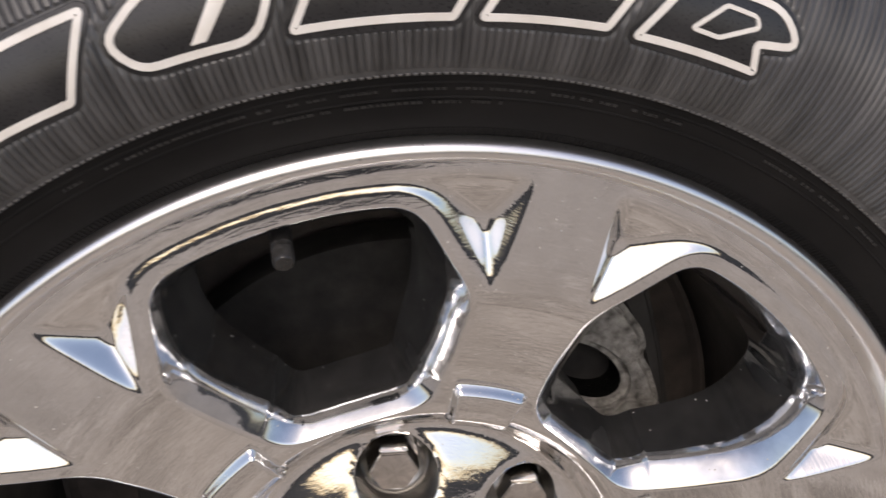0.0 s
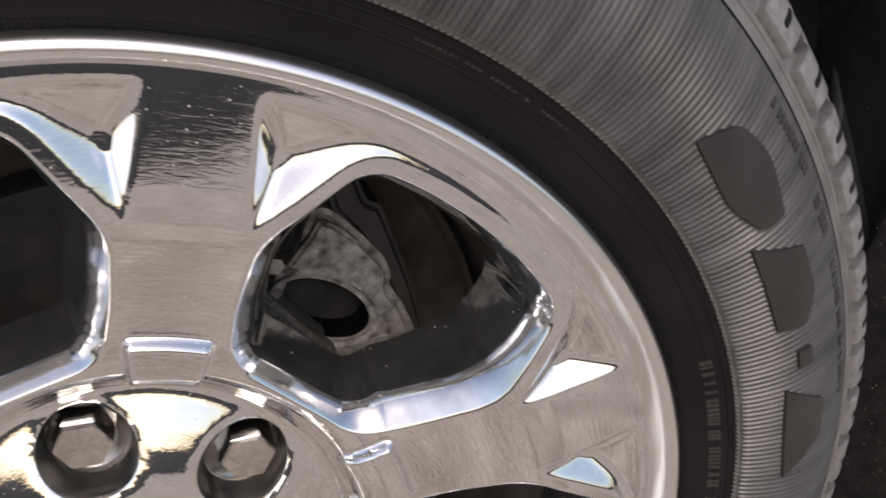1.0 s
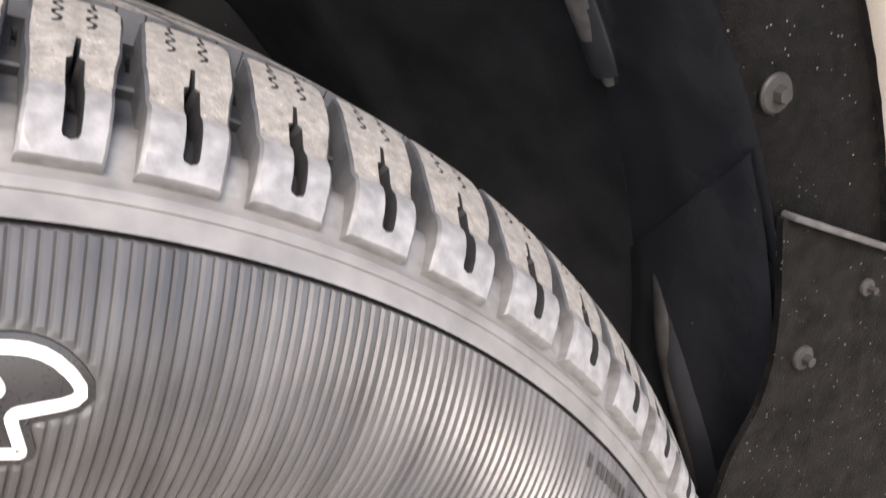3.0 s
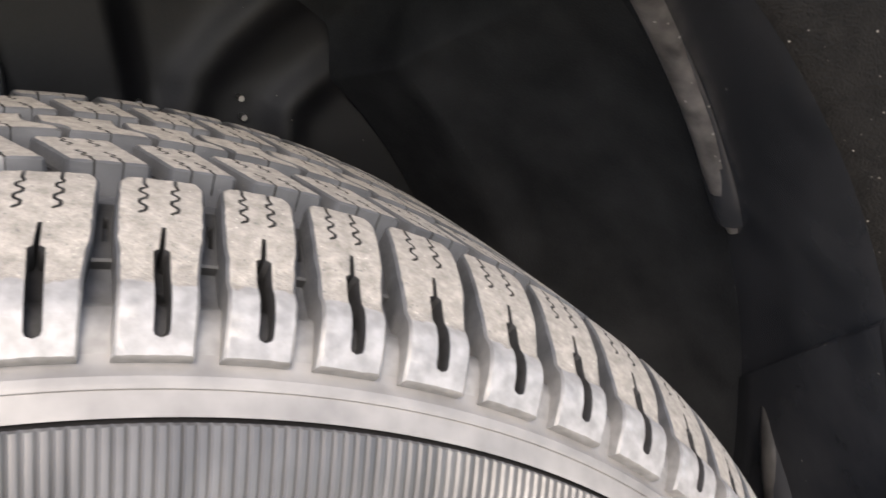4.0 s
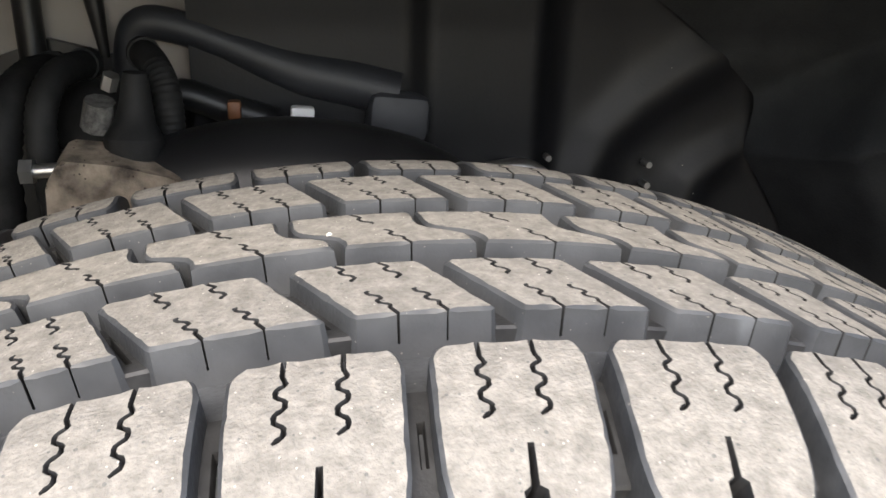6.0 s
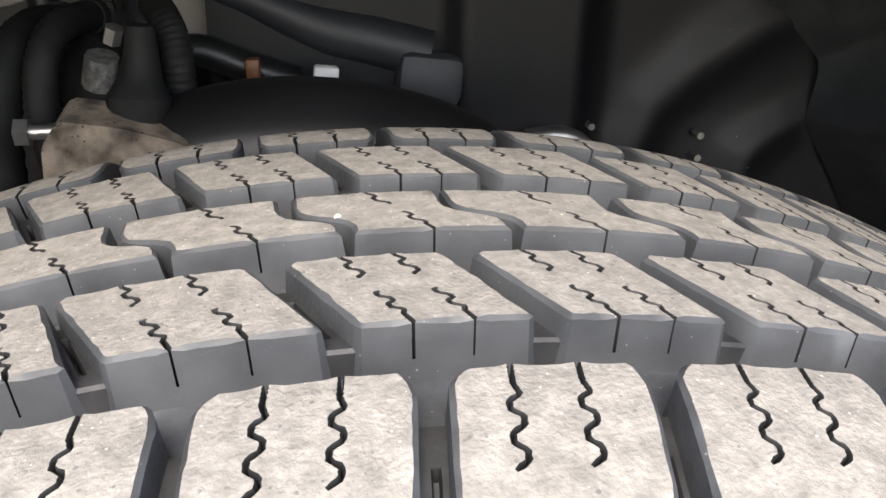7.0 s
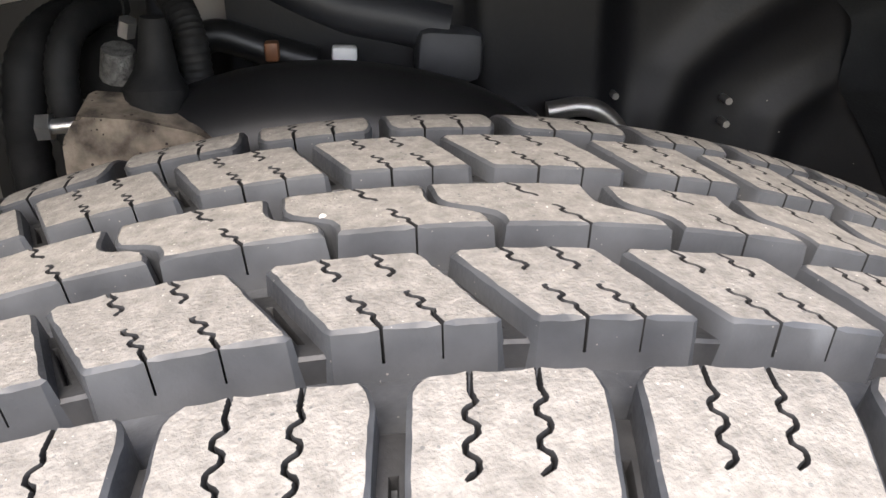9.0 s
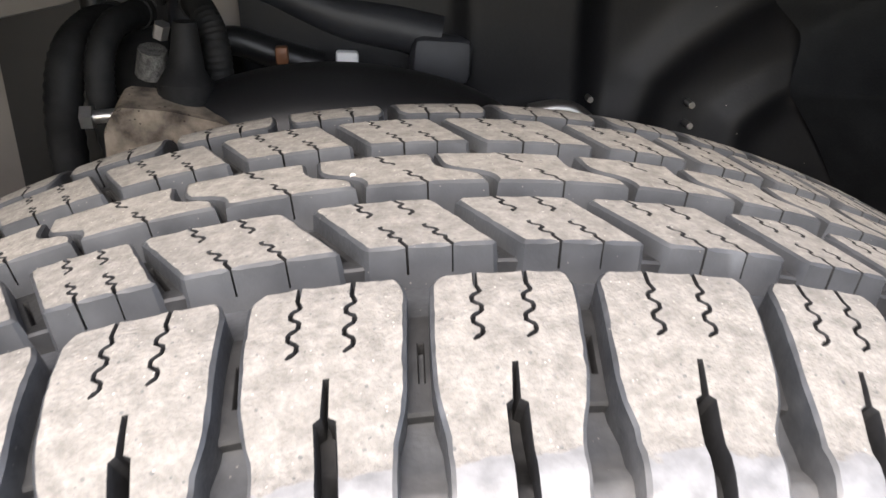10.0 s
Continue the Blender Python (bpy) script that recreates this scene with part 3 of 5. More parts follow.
WHITE_SHAPES = [
    ([(-28.0, 0.3225), (-26.0, 0.3225), (-21.4, 0.3215), (-18.4, 0.3475), (-22.8, 0.3475), (-24.6, 0.3475)], 0.0012),
    ([(-16.6, 0.3222), (-9.2, 0.3215), (-7.0, 0.3475), (-14.6, 0.3475), (-18.0, 0.3350)], 0.009),
    ([(-7.0, 0.3220), (3.1, 0.3220), (4.2, 0.3330), (-1.8, 0.3330), (0.2, 0.3475), (-4.2, 0.3475)], 0.0012),
    ([(5.0, 0.3220), (13.3, 0.3232), (15.4, 0.3475), (7.6, 0.3475)], 0.0012),
    ([(15.4, 0.3226), (24.3, 0.3230), (23.6, 0.3330), (26.6, 0.3375), (24.6, 0.3482), (18.0, 0.3475)], [0.001, 0.001, 0.002, 0.008, 0.010, 0.001]),
]


def seg_dist(p, a, b):
    a, b = np.array(a), np.array(b)
    d = b - a
    t = np.clip(((p - a) @ d) / (d @ d), 0, 1)
    return np.linalg.norm(p - (a + t[:, None] * d), axis=1)


# sidewall with its band of radial ribs
def sidewall():
    me_r = np.unique(np.concatenate([SR, np.linspace(0.303, 0.3172, 8), np.linspace(0.3180, 0.3525, 30), np.linspace(0.3545, 0.3712, 10)]))
    ribs, per = 660, 4
    n = ribs * per
    saw = (0.0, 1.0, 1.0, 0.85)
    th = np.arange(n) * 360 / n
    co = np.zeros((n, len(me_r), 3))
    fields = [rounded([(d * 0.335 * math.pi / 180, q) for d, q in poly], rad, 4) for poly, rad in WHITE_SHAPES]
    fields.append([(d * 0.335 * math.pi / 180, q) for d, q in ((-47, 0.3195), (-28, 0.3195), (-25, 0.3505), (-47, 0.3505))])
    for j, r in enumerate(me_r):
        amp = 0.0009 * np.clip((r - 0.3026) / 0.0012, 0, 1) * np.clip((0.3724 - r) / 0.0006, 0, 1)
        a = np.full(n, amp)
        t180 = (th + 180) % 360 - 180
        k_arc = 0.335 * math.pi / 180
        if 0.314 < r < 0.356:
            spot = np.stack([t180 * k_arc, np.full(n, r)], 1)
            for field in fields:
                away = np.min([seg_dist(spot, p, q) for p, q in zip(field, field[1:] + field[:1])], 0)
                a *= np.where(inside(spot, [field]), 0, np.clip((away - 0.0036) / 0.0014, 0, 1))
        if 0.3724 < r < 0.3733:
            extra = np.array([0.0013 if k % 4 < 2 else 0.0006 for k in range(n)])
        else:
            extra = 0
        y = side_y(r) - a * np.array([saw[k % per] for k in range(n)]) + extra
        co[:, j, 0], co[:, j, 1], co[:, j, 2] = r * np.sin(np.radians(th)), y, r * np.cos(np.radians(th))
    m = len(me_r)
    idx = np.arange(n * m).reshape(n, m)
    nx = np.roll(idx, -1, 0)
    quads = np.stack([idx[:, :-1], nx[:, :-1], nx[:, 1:], idx[:, 1:]], -1).reshape(-1, 4)
    me = bpy.data.meshes.new("tyre")
    me.from_pydata(co.reshape(-1, 3).tolist(), [], quads.tolist())
    me.materials.append(RUBBER)
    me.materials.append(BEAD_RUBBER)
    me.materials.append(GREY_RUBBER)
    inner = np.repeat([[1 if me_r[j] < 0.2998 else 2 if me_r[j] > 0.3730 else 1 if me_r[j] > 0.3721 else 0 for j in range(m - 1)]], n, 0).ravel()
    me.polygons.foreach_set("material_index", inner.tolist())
    me.polygons.foreach_set("use_smooth", [True] * len(me.polygons))
    me.set_sharp_from_angle(angle=radians(24))
    ob = new("tyre", me)
    ob.parent = wheel
    ob["label"] = "black tyre with a ribbed sidewall and dusty tread"
    return ob


tyre = sidewall()

# carcass under the blocks and the hidden inner sidewall
floor_line = [(p.z, p.y) for p in (tread_point(0, v, runout(min(v, TV[-1] - v))) for v in TV)]
floor_line[0] = (0.3860, 0.0080)
finish("carcass", lathe(floor_line + [(0.375, 0.283), (0.345, 0.298), (0.30, 0.296), (0.262, 0.270)], 260), GROOVE, tyre)


for r in (0.2906, 0.2968):
    ring_line = [(r - 0.0006, side_y(r - 0.0006) + 0.0002), (r - 0.0003, side_y(r) - 0.0005), (r + 0.0003, side_y(r) - 0.0005), (r + 0.0006, side_y(r + 0.0006) + 0.0002)]
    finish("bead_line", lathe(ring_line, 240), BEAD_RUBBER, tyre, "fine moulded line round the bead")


def notched_ring(r0, r1, count, lift, a0, a1):
    """A fine ring of short radial ticks pressed out of the sidewall between two angles."""
    bm = bmesh.new()
    for k in range(count):
        t0 = a0 + (a1 - a0) * k / count
        t1 = t0 + (a1 - a0) / count * 0.62
        lo = [bm.verts.new(cp(r, t, side_y(r) + 0.0002)) for r, t in ((r0, t0), (r0, t1), (r1, t1), (r1, t0))]
        hi = [bm.verts.new(cp(r, t, side_y(r) - lift)) for r, t in ((r0 + 0.0002, t0 + 0.02), (r0 + 0.0002, t1 - 0.02), (r1 - 0.0002, t1 - 0.02), (r1 - 0.0002, t0 + 0.02))]
        bm.faces.new(hi)
        for i in range(4):
            bm.faces.new((lo[i], lo[(i + 1) % 4], hi[(i + 1) % 4], hi[i]))
    return bm


tagged(finish("rib_end_line", notched_ring(0.2999, 0.3010, 320, 0.0012, -70, 105), GREY_RUBBER, tyre, "dotted pale line of rib ends", smooth=False), kind="stuff")
tagged(finish("knurled_band", notched_ring(0.2728, 0.2768, 420, 0.0005, -70, 105), BEAD_RUBBER, tyre, "fine knurled band next to the rim", smooth=False), kind="stuff")


# ---- raised shapes on the sidewall ----
def on_side(deg, r, lift):
    return cp(r, deg, side_y(r) - lift)


def stroke(poly, width, lift, radius=0.002):
    """A raised outline along a closed shape given in degrees and radius."""
    k = 0.335 * math.pi / 180
    lp = rounded([(a * k, r) for a, r in poly], radius, 4)
    dense = []
    for p, q in zip(lp, lp[1:] + lp[:1]):
        n = max(1, int(math.dist(p, q) / 0.004))
        dense += [(p[0] + (q[0] - p[0]) * i / n, p[1] + (q[1] - p[1]) * i / n) for i in range(n)]
    lines = [offset(dense, d) for d in (-width / 2, -width / 2 + 0.0004, width / 2 - 0.0004, width / 2)]
    lifts = (0.0, lift, lift, 0.0)
    bm = bmesh.new()
    rings = [[bm.verts.new(on_side(s / k, r, h)) for s, r in ln] for ln, h in zip(lines, lifts)]
    for p, q in zip(rings, rings[1:]):
        for i in range(len(p)):
            j = (i + 1) % len(p)
            bm.faces.new((p[i], p[j], q[j], q[i]))
    return bm


def pad(poly, lift, radius=0.002, grow=0.0):
    """A raised flat shape."""
    k = 0.335 * math.pi / 180
    lp = rounded([(a * k, r) for a, r in poly], radius, 4)
    if grow:
        lp = offset(lp, -grow).tolist()
    lo, hi = np.min(lp, 0), np.max(lp, 0)
    gs, gv = np.meshgrid(np.arange(lo[0] + 0.002, hi[0], 0.004), np.arange(lo[1] + 0.002, hi[1], 0.004))
    top = offset(lp, 0.0003)
    pts, tri = fill([top.tolist()], np.stack([gs.ravel(), gv.ravel()], 1))
    bm = bmesh.new()
    vs = [bm.verts.new(on_side(s / k, r, lift)) for s, r in pts]
    for f in tri:
        bm.faces.new([vs[i] for i in f])
    a = [bm.verts.new(on_side(s / k, r, lift)) for s, r in top]
    b = [bm.verts.new(on_side(s / k, r, -0.0003)) for s, r in lp]
    for i in range(len(lp)):
        j = (i + 1) % len(lp)
        bm.faces.new((a[i], a[j], b[j], b[i]))
    bmesh.ops.remove_doubles(bm, verts=bm.verts, dist=1e-5)
    return bm


for poly, rad in WHITE_SHAPES:
    finish("raised_black_field", pad(poly, 0.0008, rad, 0.0034), FIELD_BLACK, tyre, "raised glossy black rubber field")
    finish("raised_white_outline", stroke(poly, 0.0034, 0.0014, rad), LETTER_WHITE, tyre, "raised white rubber outline")
for poly in ([(-13.3, 0.3250), (-12.2, 0.3250), (-9.9, 0.3400), (-11.2, 0.3400)], [(6.3, 0.3330), (13.4, 0.3330), (13.7, 0.3352), (6.6, 0.3352)]):
    finish("white_bar", pad(poly, 0.0015, 0.0008), LETTER_WHITE, tyre, "raised white rubber bar")
finish("white_bar", stroke([(18.9, 0.3305), (20.9, 0.3302), (23.3, 0.3385), (22.9, 0.3420), (20.7, 0.3420)], 0.0022, 0.0016, 0.0016), LETTER_WHITE, tyre, "small raised white rubber ring")
BLACK_SHAPES = [
    ([(51.9, 0.3255), (58.6, 0.3215), (62.6, 0.3310), (62.6, 0.3440), (57.5, 0.3505), (53.6, 0.3450)], [0.002, 0.008, 0.006, 0.002, 0.012, 0.008]),
    ([(63.5, 0.3226), (67.0, 0.3226), (72.6, 0.3231), (73.4, 0.3380), (71.0, 0.3480), (66.4, 0.3480)], [0.001, 0.001, 0.001, 0.003, 0.008, 0.001]),
    ([(75.6, 0.3320), (77.4, 0.3315), (77.6, 0.3400), (75.8, 0.3405)], 0.0008),
    ([(79.3, 0.3234), (89.6, 0.3234), (86.0, 0.3460), (82.2, 0.3472)], 0.0012),
]
for poly, rad in BLACK_SHAPES:
    finish("raised_black_shape", pad(poly, 0.0026, rad), LETTER_BLACK, tyre, "raised black rubber shape")

# ---- tread blocks ----
def tread_row(i, k):
    g0, g1 = GAPS[k], GAPS[k + 1]
    far_gap = 0.6
    if i == 0:
        return shoulder(g0, g1)
    if i == 1:
        return slab(SECOND[k], SECOND[k + 1], 0.0815, 0.1130, -1.75, (0.315, 0.66), (0.33, 0.67), half=0.0031)
    if i == 2:
        return slab(g0 - 1.40, g1 - 1.40, 0.1260, 0.1530, -2.0, (0.50,), (0.50,), half=0.0015, bend=1, wave=1.5)
    if i == 3:
        return slab(g0 - 1.20, g1 - 1.20, 0.1660, 0.1955, -1.4, (0.35, 0.68), (0.33, 0.66), half=0.0027)
    return shoulder(g0 + far_gap, g1 + far_gap, True)


rest = bmesh.new()
for k in range(len(GAPS) - 1):
    for i in range(5):
        bm = tread_row(i, k) if (k < FINE or i in (0, 4)) else None
        if k < FINE:
            finish("tread_block", bm, [BLOCK_CAP, GROOVE if i == 0 else WALL_RUBBER, CUT_RUBBER], tyre)
        elif bm:
            tmp = bpy.data.meshes.new("tmp")
            bm.to_mesh(tmp)
            bm.free()
            rest.from_mesh(tmp)
            bpy.data.meshes.remove(tmp)
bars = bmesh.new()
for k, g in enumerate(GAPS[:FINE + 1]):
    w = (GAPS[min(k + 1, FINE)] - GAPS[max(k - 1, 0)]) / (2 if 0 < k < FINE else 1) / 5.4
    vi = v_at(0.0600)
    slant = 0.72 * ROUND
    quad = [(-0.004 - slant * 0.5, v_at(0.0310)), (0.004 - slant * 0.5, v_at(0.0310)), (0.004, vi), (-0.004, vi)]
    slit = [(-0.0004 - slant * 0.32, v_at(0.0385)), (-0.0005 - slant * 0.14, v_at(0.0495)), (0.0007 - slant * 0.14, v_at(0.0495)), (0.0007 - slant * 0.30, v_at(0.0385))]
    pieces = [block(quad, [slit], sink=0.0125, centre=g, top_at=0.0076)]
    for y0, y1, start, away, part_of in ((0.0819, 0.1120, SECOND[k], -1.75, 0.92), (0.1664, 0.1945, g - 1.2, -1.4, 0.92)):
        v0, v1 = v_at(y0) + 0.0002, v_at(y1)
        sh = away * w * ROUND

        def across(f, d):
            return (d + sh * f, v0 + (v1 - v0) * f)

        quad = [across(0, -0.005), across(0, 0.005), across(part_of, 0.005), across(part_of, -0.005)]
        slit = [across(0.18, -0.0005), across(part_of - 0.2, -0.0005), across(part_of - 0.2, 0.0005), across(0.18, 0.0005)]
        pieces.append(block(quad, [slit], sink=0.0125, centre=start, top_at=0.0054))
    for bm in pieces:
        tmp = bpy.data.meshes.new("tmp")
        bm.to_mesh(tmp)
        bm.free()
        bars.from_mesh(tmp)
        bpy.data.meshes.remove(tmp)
# bar tops take a colour with the deep gaps' shade painted in
tagged(finish("groove_floor", bars, [SHADED_RUBBER, SHADED_RUBBER, CUT_RUBBER], tyre), kind="stuff")
tagged(finish("rear_tread", rest, [BLOCK_CAP, WALL_RUBBER, CUT_RUBBER], tyre), kind="stuff")

stone_bm = bmesh.new()
bmesh.ops.create_icosphere(stone_bm, subdivisions=2, radius=0.0015)
for v in stone_bm.verts:
    v.co *= 0.85 + 0.5 * noise.noise(v.co * 700)
pebble = tagged(finish("pebble", stone_bm, PEBBLE), "small pale stone wedged in the tyre tread", "stone")
pebble.location = Vector((0, 0, AXLE)) + tread_point(-3.1, v_at(0.1365), 0.0006)


def bars_row(deg0, deg1, r, height, gap, seed, lift=0.0004):
    """A row of small raised marks, standing for moulded lettering too fine to read."""
    rnd = random.Random(seed)
    bm = bmesh.new()
    a = deg0
    while a < deg1:
        w = rnd.uniform(0.22, 0.5)
        if rnd.random() > gap:
            lo = [bm.verts.new(on_side(t, q, 0.0)) for t, q in ((a, r), (a + w, r), (a + w, r + height), (a, r + height))]
            hi = [bm.verts.new(on_side(t, q, lift)) for t, q in ((a + 0.04, r + 0.0002), (a + w - 0.04, r + 0.0002), (a + w - 0.04, r + height - 0.0002), (a + 0.04, r + height - 0.0002))]
            bm.faces.new(hi)
            for k in range(4):
                bm.faces.new((lo[k], lo[(k + 1) % 4], hi[(k + 1) % 4], hi[k]))
        a += w + rnd.uniform(0.08, 0.2)
    return bm


for args in ((-26, 22, 0.2935, 0.0012, 0.25, 1), (-10, 8, 0.2878, 0.0014, 0.3, 2), (30, 44, 0.2935, 0.0012, 0.3, 3), (73, 98, 0.2868, 0.0060, 0.25, 4), (-58, -34, 0.292, 0.0016, 0.3, 5)):
    tagged(finish("moulded_lettering", bars_row(*args, 0.0007), LETTER_BLACK, tyre, "row of fine moulded marks"), kind="stuff")
for args in ((55.5, 62, 0.3632, 0.0045, 0.1, 6), (64.5, 68, 0.3628, 0.0055, 0.1, 7), (70, 84, 0.3632, 0.0045, 0.15, 8)):
    tagged(finish("moulded_lettering", bars_row(*args, 0.0013), LETTER_BLACK, tyre, "row of fine moulded marks"), kind="stuff")

# ---- rim ----
rim_lip = lathe([(0.262, 0.012), (0.2675, 0.008), (0.2718, 0.003), (0.2726, -0.0020), (0.2727, -0.0065), (0.2719, -0.0095), (0.2703, -0.0116), (0.2681, -0.0124), (0.2658, -0.0117), (0.2638, -0.0092), (0.2621, -0.0052), (0.2609, -0.0012), (0.2600, 0.0016)], 360)
rim = finish("rim", rim_lip, LIP_CHROME, wheel, "chrome-clad six-spoke rim")

WINDOW_AT = [-13.25 + 60 * k for k in range(6)]
WIN_SHAPE = [(-0.0385, 0.1185), (0.0385, 0.1185), (0.0560, 0.1450), (0.0730, 0.1800), (0.0590, 0.2340), (0.030, 0.2405), (0.0, 0.2425), (-0.030, 0.2405), (-0.0590, 0.2340), (-0.0730, 0.1800), (-0.0560, 0.1450)]
WIN_ROUND = [0.014, 0.014, 0.02, 0.013, 0.018, 0.03, 0.03, 0.03, 0.018, 0.013, 0.02]


def window_loop(d):
    """The outline of a window, moved inwards by d, always with the same count of points."""
    arcs = rounded([tuple(p) for p in offset(WIN_SHAPE, d)], WIN_ROUND, 10)
    out = []
    for i in range(len(arcs)):
        p, q = arcs[i], arcs[(i + 1) % len(arcs)]
        n = 7 if i % 11 == 10 else 1
        out += [(p[0] + (q[0] - p[0]) * k / n, p[1] + (q[1] - p[1]) * k / n) for k in range(n)]
    return np.array(out)


WIN = [tuple(p) for p in window_loop(0.0)]
FRAME = window_loop(-0.0062)
LUG_R, LUG_A, LUG_HOLE = 0.0722, 6.1, 0.0226


def pol(u, v):
    return np.hypot(u, v), np.degrees(np.arctan2(u, v))


def loop_dist(p, lp):
    lp = np.array(lp)
    return np.min([seg_dist(p, a, b) for a, b in zip(lp, np.roll(lp, -1, 0))], 0)


def uv(r, a):
    return (r * math.sin(radians(a)), r * math.cos(radians(a)))


POCKET_R = 0.2565
SPOKE_LINE = [uv(0.205, 23.9), uv(POCKET_R, 25.8)]
FACE = [(0.040, 0.0300), (0.050, 0.0305), (0.060, 0.0322), (0.070, 0.0352), (0.080, 0.0393), (0.088, 0.0432), (0.094, 0.0462), (0.0985, 0.0472), (0.1025, 0.0455), (0.108, 0.0385), (0.113, 0.0315), (0.118, 0.0285), (0.125, 0.0266), (0.135, 0.0245), (0.150, 0.0200), (0.165, 0.0150), (0.180, 0.0098), (0.192, 0.0058), (0.200, 0.0038), (0.207, 0.0028), (0.215, 0.0022), (0.262, 0.0014)]


def ease(x):
    x = np.clip(x, 0, 1)
    return x * x * (3 - 2 * x)


def face_y(p):
    """The depth of the rim's face at points across and along one of its windows."""
    r, a = pol(p[:, 0], p[:, 1])
    y = np.interp(r, *np.array(FACE).T)
    b = 30 - np.abs(a)
    # channel and three-sided pockets between window frame, spoke and lip
    q = np.stack([np.abs(p[:, 0]), p[:, 1]], 1)
    s0, s1 = np.array(SPOKE_LINE)
    n = np.array([s1[1] - s0[1], s0[0] - s1[0]])
    n /= np.linalg.norm(n)
    d_spoke = -(q - s0) @ n
    d_out = POCKET_R - r
    in_frame = inside(q, [FRAME.tolist()])
    d_frame = np.where(in_frame, 0, loop_dist(q, FRAME))
    k = 0.0020
    dep = -k * np.log(np.exp(-np.clip(d_spoke * 1.3, -0.03, 0.05) / k) + np.exp(-np.clip(d_out * 0.5, -0.03, 0.05) / k) + np.exp(-np.clip(d_frame, -0.03, 0.05) / k))
    dep = np.where((r > 0.2) & (q[:, 1] > 0.17), np.clip(dep, 0, 0.011), 0)
    dep = dep * dep / (dep + 0.0018)
    y = y + dep
    # small raised tab at the foot of each spoke
    tab = ease((8.2 - b) / 1.3) * ease((r - 0.1085) / 0.004) * ease((0.1395 - r) / 0.0055)
    y = y - 0.0060 * np.where(b < 8.5, tab, 0)
    # soft edge of the window
    dw = loop_dist(p, WIN)
    y = y + 0.0003 * (np.clip(1 - dw / 0.0010, 0, 1)) ** 2
    # swelling round each nut's well
    lu, lv = uv(LUG_R, LUG_A)
    dl = np.hypot(p[:, 0] - lu, p[:, 1] - lv)
    y = y + 0.0012 * ease((0.0262 - dl) / 0.003)
    return y


def rim_face():
    edge_r = np.concatenate([np.linspace(0.040, 0.104, 26), np.linspace(0.1052, 0.2605, 126)])
    arc = np.linspace(-30, 30, 193)
    loop = [uv(r, 30) for r in edge_r] + [uv(0.2605, a) for a in arc[-2:0:-1]] + [uv(r, -30) for r in edge_r[::-1]] + [uv(0.040, a) for a in arc[8:-1:8]]
    win = window_loop(0.0)
    lu, lv = uv(LUG_R, LUG_A)
    well = [(lu + LUG_HOLE * math.cos(t), lv + LUG_HOLE * math.sin(t)) for t in np.linspace(0, 2 * math.pi, 41)[:-1]]
    gs, gv = np.meshgrid(np.arange(-0.135, 0.136, 0.00125), np.arange(0.03, 0.262, 0.00108))
    gs = gs + (np.arange(gs.shape[0]) % 2)[:, None] * 0.000625
    fine = np.stack([gs.ravel(), gv.ravel()], 1)
    coarse = np.stack([gs[::2, ::2].ravel(), gv[::2, ::2].ravel()], 1)
    grid = np.concatenate([fine[np.hypot(*fine.T) > 0.105], coarse[np.hypot(*coarse.T) <= 0.105]])
    rows = [window_loop(d) for d in (-0.0004, -0.0009, -0.0016)]
    rows = [np.concatenate([q, q[:1]]) for q in rows]
    rr, aa = pol(grid[:, 0], grid[:, 1])
    near = loop_dist(grid, WIN)
    grid = grid[(rr > 0.0415) & (rr < 0.2597) & (np.abs(aa) < 29.75) & (near > 0.0022)]
    pts, tri = fill([loop, win.tolist(), well], grid, rows)
    area = [abs(np.cross(pts[f[1]] - pts[f[0]], pts[f[2]] - pts[f[0]])) / 2 for f in tri]
    tri = [f for f, a in zip(tri, area) if a > 1e-9]
    h = face_y(pts)
    bm = bmesh.new()
    for c in WINDOW_AT:
        r, a = pol(pts[:, 0], pts[:, 1])
        vs = [bm.verts.new(cp(rr, aa + c, hh)) for rr, aa, hh in zip(r, a, h)]
        for f in tri:
            bm.faces.new([vs[i] for i in f])
        # walls of the window, tapering inwards
        hw = face_y(np.array(win))
        prev = None
        share = np.interp(win[:, 1], [0.119, 0.128, 0.175, 0.206], [0.7, 1.0, 1.0, 0.60])
        for _ in range(10):
            share = 0.5 * share + 0.25 * (np.roll(share, 1) + np.roll(share, -1))
        share = share[:, None]
        inset = deep = 0.0
        for k in range(19):
            if k:
                step = 0.0004 if k < 3 else 0.0017 if k < 14 else 0.0064
                slope = (62, 50)[k - 1] if k < 3 else 44 - 30 * ease((k - 4) / 10)
                inset, deep = inset + step * math.tan(radians(slope)), deep + step
            ln = win + (window_loop(inset) - win) * share
            r2, a2 = pol(ln[:, 0], ln[:, 1])
            ring = [bm.verts.new(cp(x, z + c, hh * (1 - deep / 0.08) + 0.012 * deep / 0.08 + deep)) for x, z, hh in zip(r2, a2, hw)]
            if prev:
                for i in range(len(ring)):
                    j = (i + 1) % len(ring)
                    bm.faces.new((prev[i], prev[j], ring[j], ring[i])).material_index = 1 if k > 2 else 0
            prev = ring
        wl2 = np.array(well)
        hl = face_y(wl2)
        prev = None
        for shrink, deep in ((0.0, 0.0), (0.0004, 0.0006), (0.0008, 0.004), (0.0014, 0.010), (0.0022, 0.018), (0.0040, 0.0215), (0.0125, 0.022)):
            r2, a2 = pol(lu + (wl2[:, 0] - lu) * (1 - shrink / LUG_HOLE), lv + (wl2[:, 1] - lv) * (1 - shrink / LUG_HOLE))
